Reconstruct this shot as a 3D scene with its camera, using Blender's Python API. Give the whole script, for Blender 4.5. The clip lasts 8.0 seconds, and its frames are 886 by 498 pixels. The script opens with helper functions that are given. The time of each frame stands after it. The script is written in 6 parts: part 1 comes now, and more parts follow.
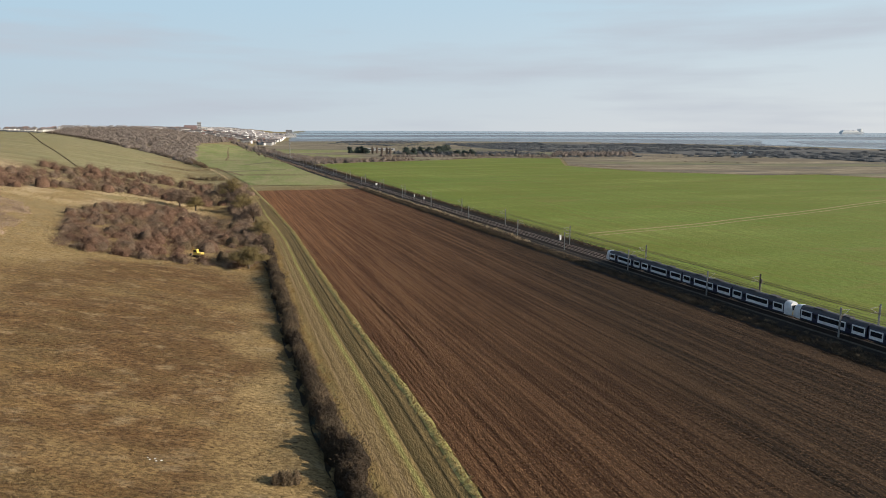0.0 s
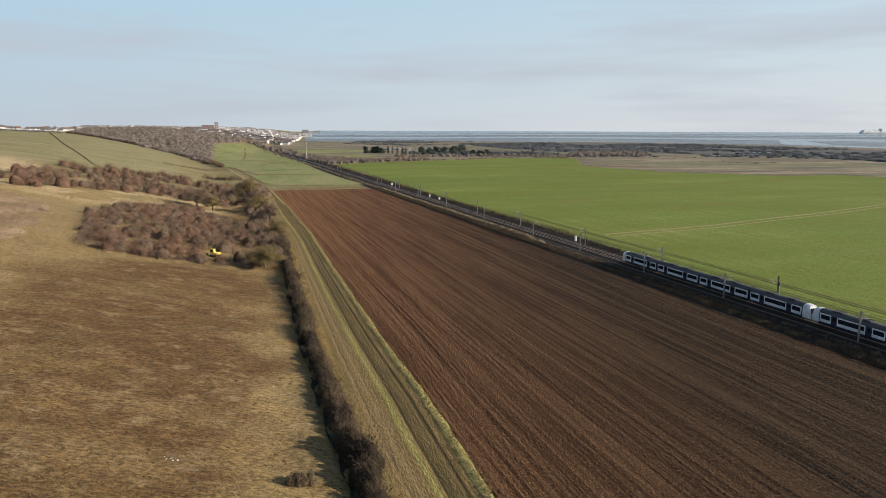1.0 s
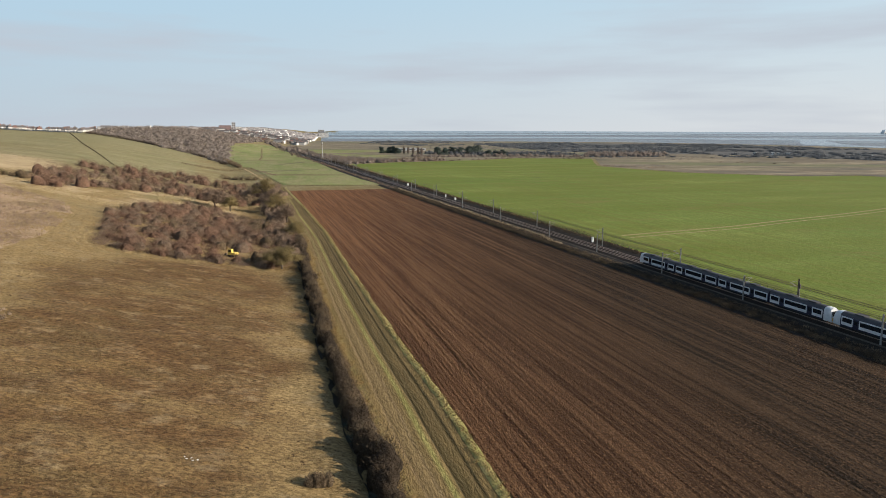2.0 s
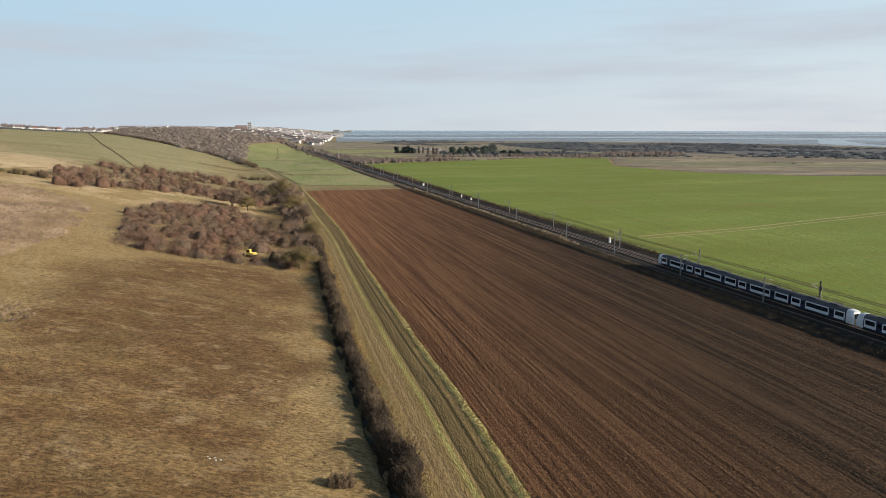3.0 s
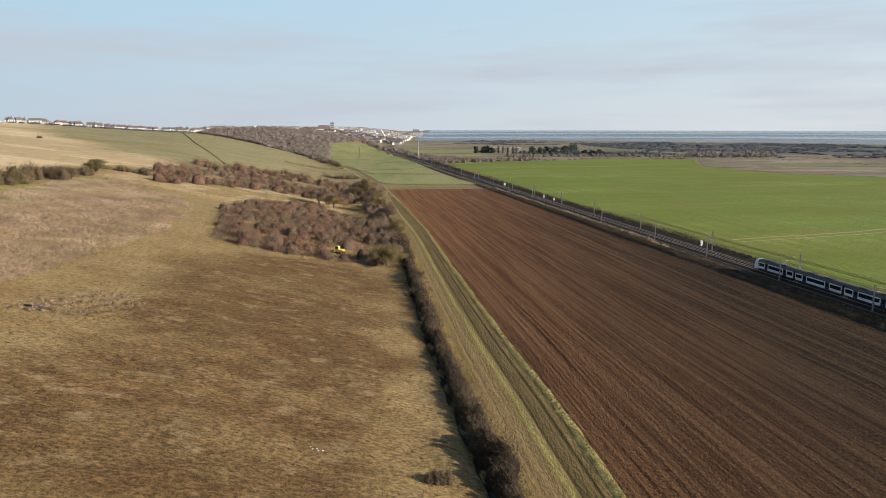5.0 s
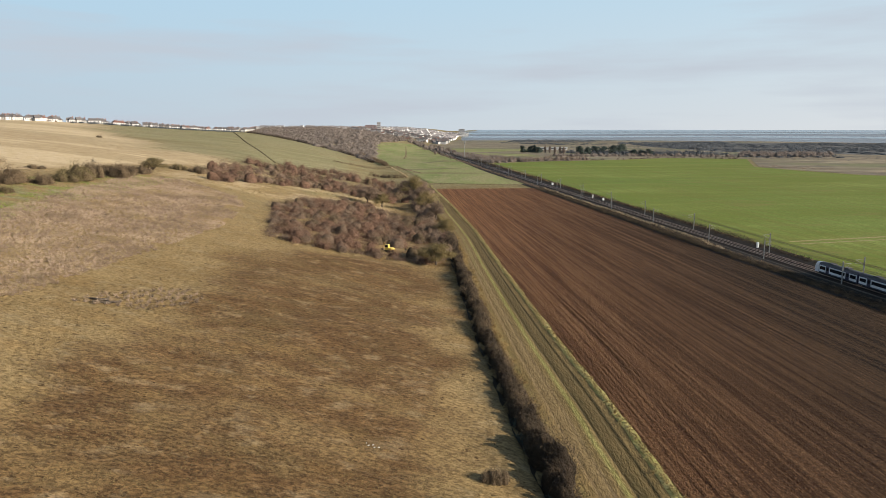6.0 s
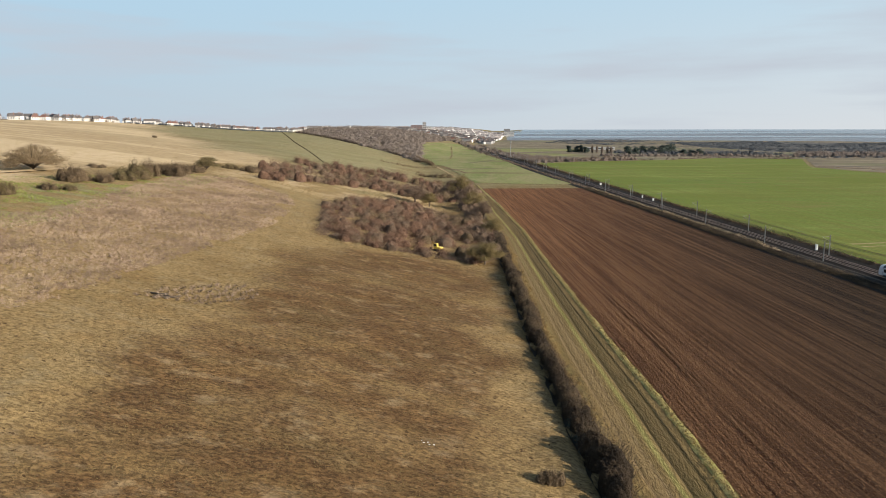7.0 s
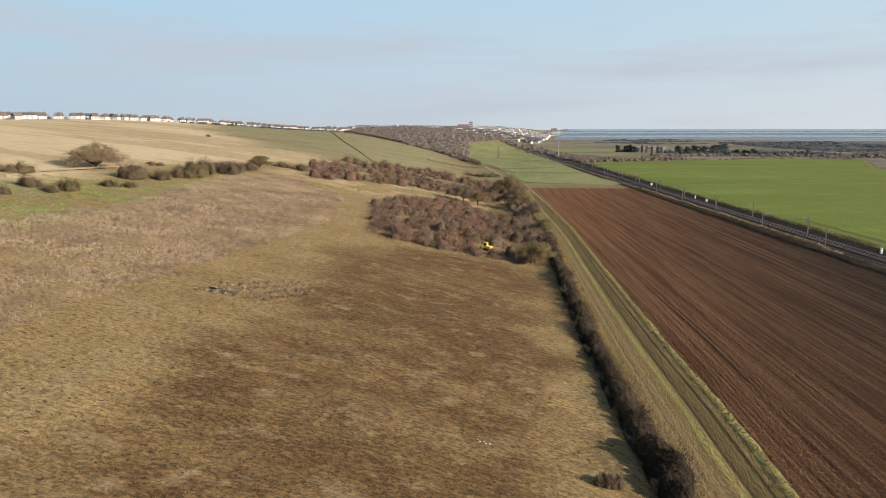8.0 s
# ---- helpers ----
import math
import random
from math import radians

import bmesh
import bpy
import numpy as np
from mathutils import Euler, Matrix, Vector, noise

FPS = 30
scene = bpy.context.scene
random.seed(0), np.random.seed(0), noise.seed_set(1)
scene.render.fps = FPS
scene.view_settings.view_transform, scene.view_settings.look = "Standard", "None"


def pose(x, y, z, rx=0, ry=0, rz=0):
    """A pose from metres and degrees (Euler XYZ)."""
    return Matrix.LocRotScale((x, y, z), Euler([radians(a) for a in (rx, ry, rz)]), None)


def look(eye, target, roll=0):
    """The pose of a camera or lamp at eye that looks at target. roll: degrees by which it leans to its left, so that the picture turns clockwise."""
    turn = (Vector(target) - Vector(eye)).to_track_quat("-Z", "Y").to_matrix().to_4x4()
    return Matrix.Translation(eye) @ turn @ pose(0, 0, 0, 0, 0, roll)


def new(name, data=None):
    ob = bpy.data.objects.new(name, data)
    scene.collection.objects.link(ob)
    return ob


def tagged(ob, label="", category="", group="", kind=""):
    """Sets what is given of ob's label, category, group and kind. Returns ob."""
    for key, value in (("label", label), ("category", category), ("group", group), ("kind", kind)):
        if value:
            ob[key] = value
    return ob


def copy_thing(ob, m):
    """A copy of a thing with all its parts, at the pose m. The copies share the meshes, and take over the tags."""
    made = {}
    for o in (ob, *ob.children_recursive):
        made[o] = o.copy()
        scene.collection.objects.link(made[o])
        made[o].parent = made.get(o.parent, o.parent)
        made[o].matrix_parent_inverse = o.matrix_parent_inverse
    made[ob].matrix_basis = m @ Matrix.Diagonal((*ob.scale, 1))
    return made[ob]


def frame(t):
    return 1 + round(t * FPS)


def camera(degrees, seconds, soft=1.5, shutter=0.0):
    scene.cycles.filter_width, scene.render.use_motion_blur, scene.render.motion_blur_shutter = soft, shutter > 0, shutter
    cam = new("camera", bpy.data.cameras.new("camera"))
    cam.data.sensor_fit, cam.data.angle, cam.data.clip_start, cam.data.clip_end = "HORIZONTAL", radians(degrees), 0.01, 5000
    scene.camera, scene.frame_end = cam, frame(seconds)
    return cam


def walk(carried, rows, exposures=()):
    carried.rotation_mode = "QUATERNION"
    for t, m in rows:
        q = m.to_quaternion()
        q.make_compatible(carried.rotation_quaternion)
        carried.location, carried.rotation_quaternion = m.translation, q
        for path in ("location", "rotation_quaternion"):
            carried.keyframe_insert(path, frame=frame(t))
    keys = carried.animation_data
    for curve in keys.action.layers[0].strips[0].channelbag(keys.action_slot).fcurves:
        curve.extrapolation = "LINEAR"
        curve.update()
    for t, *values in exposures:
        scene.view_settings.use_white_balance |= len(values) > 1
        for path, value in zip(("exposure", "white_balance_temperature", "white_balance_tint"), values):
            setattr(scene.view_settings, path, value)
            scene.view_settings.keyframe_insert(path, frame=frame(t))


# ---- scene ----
cam = camera(64.1, 8.0, soft=0.65)
PATH = [
    (0, (-3.626, -0.306, 45.257), (-3.596, 1.666, 44.922), 0.2),
    (0.5, (-3.546, -0.384, 45.431), (-3.539, 1.588, 45.095), 0.2),
    (1, (-3.591, -0.25, 45.598), (-3.604, 1.722, 45.262), 0.2),
    (1.5, (-3.785, -0.146, 45.69), (-3.819, 1.826, 45.354), 0.2),
    (3, (-4.987, -0.225, 46.161), (-5.083, 1.744, 45.824), 0.1),
    (3.5, (-5.834, -0.21, 46.186), (-5.954, 1.757, 45.848), 0.1),
    (4, (-6.707, -0.092, 46.1), (-6.881, 1.871, 45.762), 0.1),
    (4.5, (-7.486, -0.288, 46.011), (-7.729, 1.669, 45.673), 0.1),
    (6, (-10.055, -0.356, 45.744), (-10.487, 1.567, 45.405), -0.0),
    (6.5, (-10.862, -0.339, 45.536), (-11.355, 1.57, 45.196), -0.0),
    (7, (-11.716, -0.672, 45.478), (-12.268, 1.221, 45.139), -0.1),
    (7.5, (-12.589, -0.843, 45.346), (-13.201, 1.031, 45.007), -0.1),
    (8, (-13.482, -0.979, 45.244), (-14.154, 0.874, 44.904), -0.1),
]
walk(cam, [(t, look(eye, target, roll)) for t, eye, target, roll in PATH],
     exposures=[(0, 0.82), (1.5, 0.84), (3.5, 0.90), (4.5, 0.90), (6, 0.90), (8, 0.88)])

# ---------------------------------------------------------------- light
SUN_AZ, SUN_EL = radians(93), radians(18)      # clockwise from +Y, above the horizon

world = bpy.data.worlds.new("sky")
scene.world = world
world.use_nodes = True
wn, wl = world.node_tree.nodes, world.node_tree.links
wn.clear()
sky = wn.new("ShaderNodeTexSky")
sky.sky_type = "NISHITA"
sky.sun_disc = False
sky.sun_elevation, sky.sun_rotation = SUN_EL, SUN_AZ
sky.altitude, sky.air_density, sky.dust_density, sky.ozone_density = 40, 1.0, 1.0, 1.0
def w_node(kind, **values):
    nd = wn.new(kind)
    for key, v in values.items():
        nd.inputs[key].default_value = v
    return nd


def w_ramp(fac, *stops):
    rp = wn.new("ShaderNodeValToRGB")
    el = rp.color_ramp.elements
    while len(el) < len(stops):
        el.new(0.5)
    for e, (at, v) in zip(el, stops):
        e.position, e.color = at, (*v, 1) if isinstance(v, tuple) else (v, v, v, 1)
    wl.new(fac, rp.inputs["Fac"])
    return rp.outputs["Color"]


def w_mix(fac, a, b):
    mx = wn.new("ShaderNodeMix")
    mx.data_type = "RGBA"
    for sock, v in (("Factor", fac), ("A", a), ("B", b)):
        if isinstance(v, tuple):
            mx.inputs[sock].default_value = (*v, 1)
        else:
            wl.new(v, mx.inputs[sock])
    return mx.outputs["Result"]


# winter haze low in the sky, whiter towards the sun, and thin streaks of high cloud
w_tc = wn.new("ShaderNodeTexCoord")
w_xyz = wn.new("ShaderNodeSeparateXYZ")
wl.new(w_tc.outputs["Generated"], w_xyz.inputs["Vector"])
w_side = wn.new("ShaderNodeMapRange")
w_side.inputs["From Min"].default_value, w_side.inputs["From Max"].default_value = -0.75, 0.75
wl.new(w_xyz.outputs["X"], w_side.inputs["Value"])
haze = w_mix(w_side.outputs["Result"], (3.5, 4.15, 4.75), (5.4, 5.5, 5.55))
blue = w_mix(w_side.outputs["Result"], (3.05, 4.65, 5.9), (4.0, 5.2, 6.0))
low = w_mix(w_ramp(w_xyz.outputs["Z"], (0.0, 0.0), (0.20, 1.0)), haze, blue)
w_map = w_node("ShaderNodeMapping", Scale=(1.6, 1.6, 15.0))
wl.new(w_tc.outputs["Generated"], w_map.inputs["Vector"])
w_noise = w_node("ShaderNodeTexNoise", Scale=1.5, Detail=5.0, Roughness=0.5)
wl.new(w_map.outputs["Vector"], w_noise.inputs["Vector"])
low = w_mix(w_ramp(w_noise.outputs["Fac"], (0.46, 0.0), (0.66, 0.75)), low, (3.75, 4.05, 4.6))
w_col = w_mix(w_ramp(w_xyz.outputs["Z"], (0.0, 1.0), (0.20, 0.92), (0.36, 0.15)), sky.outputs["Color"], low)
w_bg = w_node("ShaderNodeBackground", Strength=0.077)
w_out = wn.new("ShaderNodeOutputWorld")
wl.new(w_col, w_bg.inputs["Color"])
wl.new(w_bg.outputs["Background"], w_out.inputs["Surface"])

sun = new("sun", bpy.data.lights.new("sun", "SUN"))
sun.data.energy, sun.data.angle, sun.data.color = 5.0, radians(0.6), (1.0, 0.885, 0.735)
sun_way = Vector((math.sin(SUN_AZ) * math.cos(SUN_EL), math.cos(SUN_AZ) * math.cos(SUN_EL), math.sin(SUN_EL)))
sun.matrix_world = look(sun_way * 300, (0, 0, 0))

# ---------------------------------------------------------------- the lie of the land
rng = np.random.default_rng(7)


def sstep(a, b, t):
    t = np.clip((t - a) / (b - a), 0.0, 1.0)
    return t * t * (3 - 2 * t)


def soft(t, w):
    return 0.5 * (t + np.sqrt(t * t + w * w))


def hedge_u(x, y):
    """Metres uphill of the ditch line."""
    return -0.939 * (x + 23.0) - 0.343 * (y - 124.7)


HEDGE_Y = [40, 83, 100, 142, 226, 285, 373, 487, 620]
HEDGE_X = [1, -14.2, -20, -32.5, -56, -72, -101, -133, -172]


def hedge_x(y):
    return np.interp(y, HEDGE_Y, HEDGE_X)


def hill(x, y):
    u = hedge_u(x, y) - 3.0
    u2 = -(x + 130.0) - 0.167 * y
    brow = 500.0 - 0.37 * soft(y - 700.0, 120.0)
    r1 = 0.2 * soft(u, 6.0) - 0.107 * soft(u - 135.0, 50.0) - 0.106 * soft(u - np.maximum(brow, 215.0), 60.0)
    r1 = r1 + 2.4 * np.exp(-((x + 745.0) / 130.0) ** 2 - ((y - 880.0) / 170.0) ** 2) - 4.0 * np.exp(-((x + 730.0) / 160.0) ** 2 - ((y - 510.0) / 150.0) ** 2)
    r2 = 0.17 * soft(u2, 30.0) - 0.186 * soft(u2 - 265.0, 90.0)
    r2 = r2 * sstep(850.0, 1500.0, y)
    return np.where(r2 > 0.2, r1 + soft(r2 - r1, 6.0 * sstep(0.0, 20.0, r2) + 0.01), np.maximum(r1, r2))


def terrain(x, y):
    x, y = np.asarray(x, float), np.asarray(y, float)
    open_land = 1 - sstep(-60.0, 140.0, -(x + 130.0) - 0.167 * y)
    z = hill(x, y) + soft(np.hypot(x, y) - 3050.0, 300.0) * 0.0150 * open_land
    d = (x - hedge_x(y)) * 0.957
    ditch = np.exp(-(d / 1.7) ** 2) * (1 - sstep(330, 420, y)) * sstep(20, 60, y)
    return z - 1.2 * ditch


def tz(x, y):
    return float(terrain(x, y))


# the railway runs dead straight: s metres along it, c metres to its right of the near rail
RX, RY, RS, RC = 90.4, 139.5, (-0.3274, 0.9449), (0.9449, 0.3274)


def rail(s, c):
    return RX + s * RS[0] + c * RC[0], RY + s * RS[1] + c * RC[1]


def value_noise(x, y, size, seed):
    """Smooth noise of 0 to 1 on arrays."""
    x, y = np.asarray(x, float) / size, np.asarray(y, float) / size
    i, j = np.floor(x).astype(np.int64), np.floor(y).astype(np.int64)
    f, g = x - i, y - j
    f, g = f * f * (3 - 2 * f), g * g * (3 - 2 * g)

    def h(a, b):
        n = (a * 374761393 + b * 668265263 + seed * 144269) & 0x7FFFFFFF
        n = ((n ^ (n >> 13)) * 1274126177) & 0x7FFFFFFF
        return ((n ^ (n >> 16)) & 0xFFFF) / 65535.0
    return (h(i, j) * (1 - f) + h(i + 1, j) * f) * (1 - g) + (h(i, j + 1) * (1 - f) + h(i + 1, j + 1) * f) * g


def inside(poly, x, y):
    x, y = np.asarray(x, float), np.asarray(y, float)
    r = np.zeros(x.shape, bool)
    for (ax, ay), (bx, by) in zip(poly, poly[1:] + poly[:1]):
        hit = ((ay > y) != (by > y)) & (x < (bx - ax) * (y - ay) / ((by - ay) or 1e-9) + ax)
        r ^= hit
    return r


def edge_distance(poly, x, y):
    """Metres to the outline, positive inside."""
    x, y = np.asarray(x, float), np.asarray(y, float)
    d = np.full(x.shape, 1e9)
    for (ax, ay), (bx, by) in zip(poly, poly[1:] + poly[:1]):
        l = (bx - ax) ** 2 + (by - ay) ** 2 + 1e-9
        k = np.clip(((x - ax) * (bx - ax) + (y - ay) * (by - ay)) / l, 0, 1)
        d = np.minimum(d, np.hypot(x - ax - k * (bx - ax), y - ay - k * (by - ay)))
    return np.where(inside(poly, x, y), d, -d)


# ---------------------------------------------------------------- materials
def nodes(name):
    m = bpy.data.materials.new(name)
    m.use_nodes = True
    n = m.node_tree.nodes
    return m, n, m.node_tree.links, n["Principled BSDF"]


def mixc(n, l, fac, a, b, mode="MIX"):
    mx = n.new("ShaderNodeMix")
    mx.data_type, mx.blend_type = "RGBA", mode
    for sock, v in (("Factor", fac), ("A", a), ("B", b)):
        if isinstance(v, (int, float)):
            mx.inputs[sock].default_value = v
        elif isinstance(v, tuple):
            mx.inputs[sock].default_value = (*v, 1)
        else:
            l.new(v, mx.inputs[sock])
    return mx.outputs["Result"]


def tex(n, l, scale, detail=4, rough=0.55, stretch=(1, 1, 1), turn=0.0, lo=0.3, hi=0.7, kind="noise"):
    """A noise in world metres: scale is features per metre. Gives a clipped 0 to 1 value."""
    geo = n.new("ShaderNodeNewGeometry")
    mp = n.new("ShaderNodeMapping")
    mp.vector_type = "TEXTURE"
    mp.inputs["Rotation"].default_value = (0, 0, turn)
    mp.inputs["Scale"].default_value = stretch
    l.new(geo.outputs["Position"], mp.inputs["Vector"])
    if kind == "noise":
        t = n.new("ShaderNodeTexNoise")
        t.inputs["Detail"].default_value, t.inputs["Roughness"].default_value = detail, rough
        out = t.outputs["Fac"]
    else:
        t = n.new("ShaderNodeTexVoronoi")
        out = t.outputs["Distance"]
    t.inputs["Scale"].default_value = scale
    l.new(mp.outputs["Vector"], t.inputs["Vector"])
    rg = n.new("ShaderNodeMapRange")
    rg.inputs["From Min"].default_value, rg.inputs["From Max"].default_value = lo, hi
    l.new(out, rg.inputs["Value"])
    return rg.outputs["Result"]


def bump(n, l, b, height, strength, dist):
    bp = n.new("ShaderNodeBump")
    bp.inputs["Strength"].default_value, bp.inputs["Distance"].default_value = strength, dist
    l.new(height, bp.inputs["Height"])
    l.new(bp.outputs["Normal"], b.inputs["Normal"])


def mottled(name, c1, c2, c3, big=0.08, small=1.2, rough=0.9, relief=0.5, depth=0.2, stretch=(1, 1, 1), turn=0.0, spec=0.2):
    """Two colours in large patches, a third in fine grain, with relief."""
    m, n, l, b = nodes(name)
    f1 = tex(n, l, big, 5, 0.6, stretch, turn)
    f2 = tex(n, l, small, 5, 0.7, stretch, turn, 0.35, 0.72)
    col = mixc(n, l, f1, c1, c2)
    col = mixc(n, l, f2, col, c3)
    l.new(col, b.inputs["Base Color"])
    b.inputs["Roughness"].default_value = rough
    b.inputs["Specular IOR Level"].default_value = spec
    if relief:
        bump(n, l, b, f2, relief, depth)
    return m


def varied(name, c1, c2, rough=0.85, per="Island", spec=0.25, metal=0.0, grain=0.0, thin=0.0, clump=0.0):
    """One colour that differs from piece to piece (or object to object), with an even fine grain."""
    m, n, l, b = nodes(name)
    if per == "Island":
        src = n.new("ShaderNodeNewGeometry").outputs["Random Per Island"]
    else:
        src = n.new("ShaderNodeObjectInfo").outputs["Random"]
    if clump:
        src = mixc(n, l, 0.8, src, tex(n, l, clump, 3, 0.6, lo=0.36, hi=0.64))
    col = mixc(n, l, src, c1, c2)
    if grain:
        g = tex(n, l, grain, 4)
        col = mixc(n, l, g, col, tuple(0.72 * (a + b_) / 2 for a, b_ in zip(c1, c2)))
    l.new(col, b.inputs["Base Color"])
    b.inputs["Roughness"].default_value, b.inputs["Metallic"].default_value = rough, metal
    b.inputs["Specular IOR Level"].default_value = spec
    if thin:
        tr = n.new("ShaderNodeBsdfTranslucent")
        l.new(col, tr.inputs["Color"])
        mx = n.new("ShaderNodeMixShader")
        mx.inputs["Fac"].default_value = thin
        l.new(b.outputs["BSDF"], mx.inputs[1])
        l.new(tr.outputs["BSDF"], mx.inputs[2])
        l.new(mx.outputs["Shader"], n["Material Output"].inputs["Surface"])
    return m


ROW_TURN = math.atan2(RS[1], RS[0])
TRACK_TURN = math.atan2(1.0, -0.292)
PLOUGH_WAY = (-0.2975, 0.9547)
PLOUGH_TURN = math.atan2(PLOUGH_WAY[1], PLOUGH_WAY[0])

# ground cover: mown (R), fresh green (G), straw (B) by patches of the sheet's own cover layer
GROUND, n, l, b = nodes("ground_cover")
att = n.new("ShaderNodeAttribute")
att.attribute_name = "cover"
sep = n.new("ShaderNodeSeparateColor")
l.new(att.outputs["Color"], sep.inputs["Color"])
g_big = tex(n, l, 0.06, 4, 0.65, (2.0, 1, 1), 0.2, 0.38, 0.62)
g_mid = tex(n, l, 0.20, 3, 0.6, (1.0, 1.0, 1.0), 0.0, 0.34, 0.66)
g_fine = tex(n, l, 1.8, 4, 0.8, (1.6, 1, 1), 0.15, 0.42, 0.62)
g_lump = tex(n, l, 0.35, 4, 0.7, (2.0, 1, 1), 0.12, 0.36, 0.64)
g_dot = tex(n, l, 1.3, 2, 0.6, (1.6, 1, 1), 0.0, 0.64, 0.70)
swath = tex(n, l, 0.4, 5, 0.72, (2.0, 0.9, 1.0), 0.10, 0.42, 0.66)
arcs = tex(n, l, 0.13, 5, 0.7, (2.0, 1.0, 1.0), 0.02, 0.48, 0.66)


def ragged(mask):
    """A cover mask with frayed edges."""
    s1 = n.new("ShaderNodeMath")
    s1.operation = "MULTIPLY_ADD"
    l.new(g_mid, s1.inputs[0])
    s1.inputs[1].default_value = 0.35
    l.new(mask, s1.inputs[2])
    s2 = n.new("ShaderNodeMath")
    s2.operation = "MULTIPLY_ADD"
    l.new(g_lump, s2.inputs[0])
    s2.inputs[1].default_value = 0.3
    l.new(s1.outputs[0], s2.inputs[2])
    rg = n.new("ShaderNodeMapRange")
    rg.inputs["From Min"].default_value, rg.inputs["From Max"].default_value = 0.40, 1.25
    l.new(s2.outputs[0], rg.inputs["Value"])
    return rg.outputs["Result"]


away = n.new("ShaderNodeVectorMath")
away.operation = "DISTANCE"
l.new(n.new("ShaderNodeNewGeometry").outputs["Position"], away.inputs[0])
away.inputs[1].default_value = (-46.0, 122.0, 5.0)
turns = n.new("ShaderNodeMath")
turns.operation = "MULTIPLY_ADD"
l.new(away.outputs["Value"], turns.inputs[0])
turns.inputs[1].default_value = 2.6
l.new(tex(n, l, 0.12, 3), turns.inputs[2])
ring = n.new("ShaderNodeMath")
ring.operation = "SINE"
l.new(turns.outputs[0], ring.inputs[0])
rings = n.new("ShaderNodeMapRange")
rings.inputs["From Min"].default_value, rings.inputs["From Max"].default_value = 0.1, 1.0
rings.inputs["To Max"].default_value = 0.45
l.new(ring.outputs[0], rings.inputs["Value"])
ring_k = mixc(n, l, tex(n, l, 0.05, 3, lo=0.42, hi=0.62), (0.0, 0.0, 0.0), rings.outputs["Result"])
base = mixc(n, l, g_big, (0.240, 0.152, 0.060), (0.365, 0.242, 0.102))
base = mixc(n, l, g_lump, base, (0.138, 0.089, 0.036))
base = mixc(n, l, g_fine, base, mixc(n, l, 0.72, base, (0.072, 0.044, 0.018)))
mown = mixc(n, l, g_mid, (0.152, 0.085, 0.036), (0.248, 0.152, 0.065))
mown = mixc(n, l, swath, mown, (0.116, 0.066, 0.029))
mown = mixc(n, l, ring_k, mown, (0.078, 0.046, 0.021))
mown = mixc(n, l, arcs, mown, (0.180, 0.119, 0.052))
mown = mixc(n, l, g_fine, mown, mixc(n, l, 0.78, mown, (0.030, 0.018, 0.009)))
green = mixc(n, l, g_mid, (0.185, 0.205, 0.078), (0.262, 0.248, 0.120))
green = mixc(n, l, g_lump, green, (0.240, 0.204, 0.112))
g_wide = tex(n, l, 0.02, 5, 0.65, (3.0, 1, 1), 0.25, 0.42, 0.60)
green = mixc(n, l, g_wide, green, (0.240, 0.208, 0.112))
g_streak = tex(n, l, 0.045, 6, 0.75, (4.0, 1, 1), 0.35, 0.42, 0.60)
green = mixc(n, l, g_streak, green, (0.335, 0.292, 0.165))
green = mixc(n, l, g_fine, green, mixc(n, l, 0.7, green, (0.080, 0.078, 0.030)))
straw = mixc(n, l, g_mid, (0.390, 0.285, 0.138), (0.295, 0.212, 0.098))
straw = mixc(n, l, g_fine, straw, mixc(n, l, 0.75, straw, (0.075, 0.048, 0.022)))
pale = mixc(n, l, g_mid, (0.66, 0.53, 0.36), (0.50, 0.385, 0.225))
pale = mixc(n, l, g_fine, pale, (0.44, 0.335, 0.195))
col = mixc(n, l, ragged(sep.outputs["Blue"]), base, straw)
col = mixc(n, l, ragged(sep.outputs["Green"]), col, green)
col = mixc(n, l, ragged(sep.outputs["Red"]), col, mown)
col = mixc(n, l, ragged(att.outputs["Alpha"]), col, pale)
col = mixc(n, l, g_dot, col, (0.07, 0.043, 0.02))
l.new(col, b.inputs["Base Color"])
b.inputs["Roughness"].default_value, b.inputs["Specular IOR Level"].default_value = 0.95, 0.1
bump(n, l, b, g_fine, 0.6, 0.2)

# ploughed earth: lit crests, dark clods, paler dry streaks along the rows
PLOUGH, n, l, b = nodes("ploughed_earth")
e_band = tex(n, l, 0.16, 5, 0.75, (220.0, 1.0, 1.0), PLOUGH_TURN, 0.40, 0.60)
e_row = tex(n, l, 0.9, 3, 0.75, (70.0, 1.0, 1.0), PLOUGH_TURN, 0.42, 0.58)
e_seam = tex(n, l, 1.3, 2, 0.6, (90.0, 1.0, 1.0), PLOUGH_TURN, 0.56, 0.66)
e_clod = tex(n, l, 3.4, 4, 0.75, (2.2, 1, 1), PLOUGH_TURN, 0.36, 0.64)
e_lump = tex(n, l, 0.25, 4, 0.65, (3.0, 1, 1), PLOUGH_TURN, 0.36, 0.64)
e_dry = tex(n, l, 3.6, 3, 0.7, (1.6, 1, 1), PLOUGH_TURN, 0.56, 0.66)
# Backlit clod shade and far haze painted in: darker rightwards and nearer
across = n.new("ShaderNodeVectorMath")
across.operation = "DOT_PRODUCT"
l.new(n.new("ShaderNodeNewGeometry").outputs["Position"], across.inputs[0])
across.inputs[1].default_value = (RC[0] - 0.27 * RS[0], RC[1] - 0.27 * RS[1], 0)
shade_ramp = n.new("ShaderNodeMapRange")
shade_ramp.inputs["From Min"].default_value, shade_ramp.inputs["From Max"].default_value = -60, 56
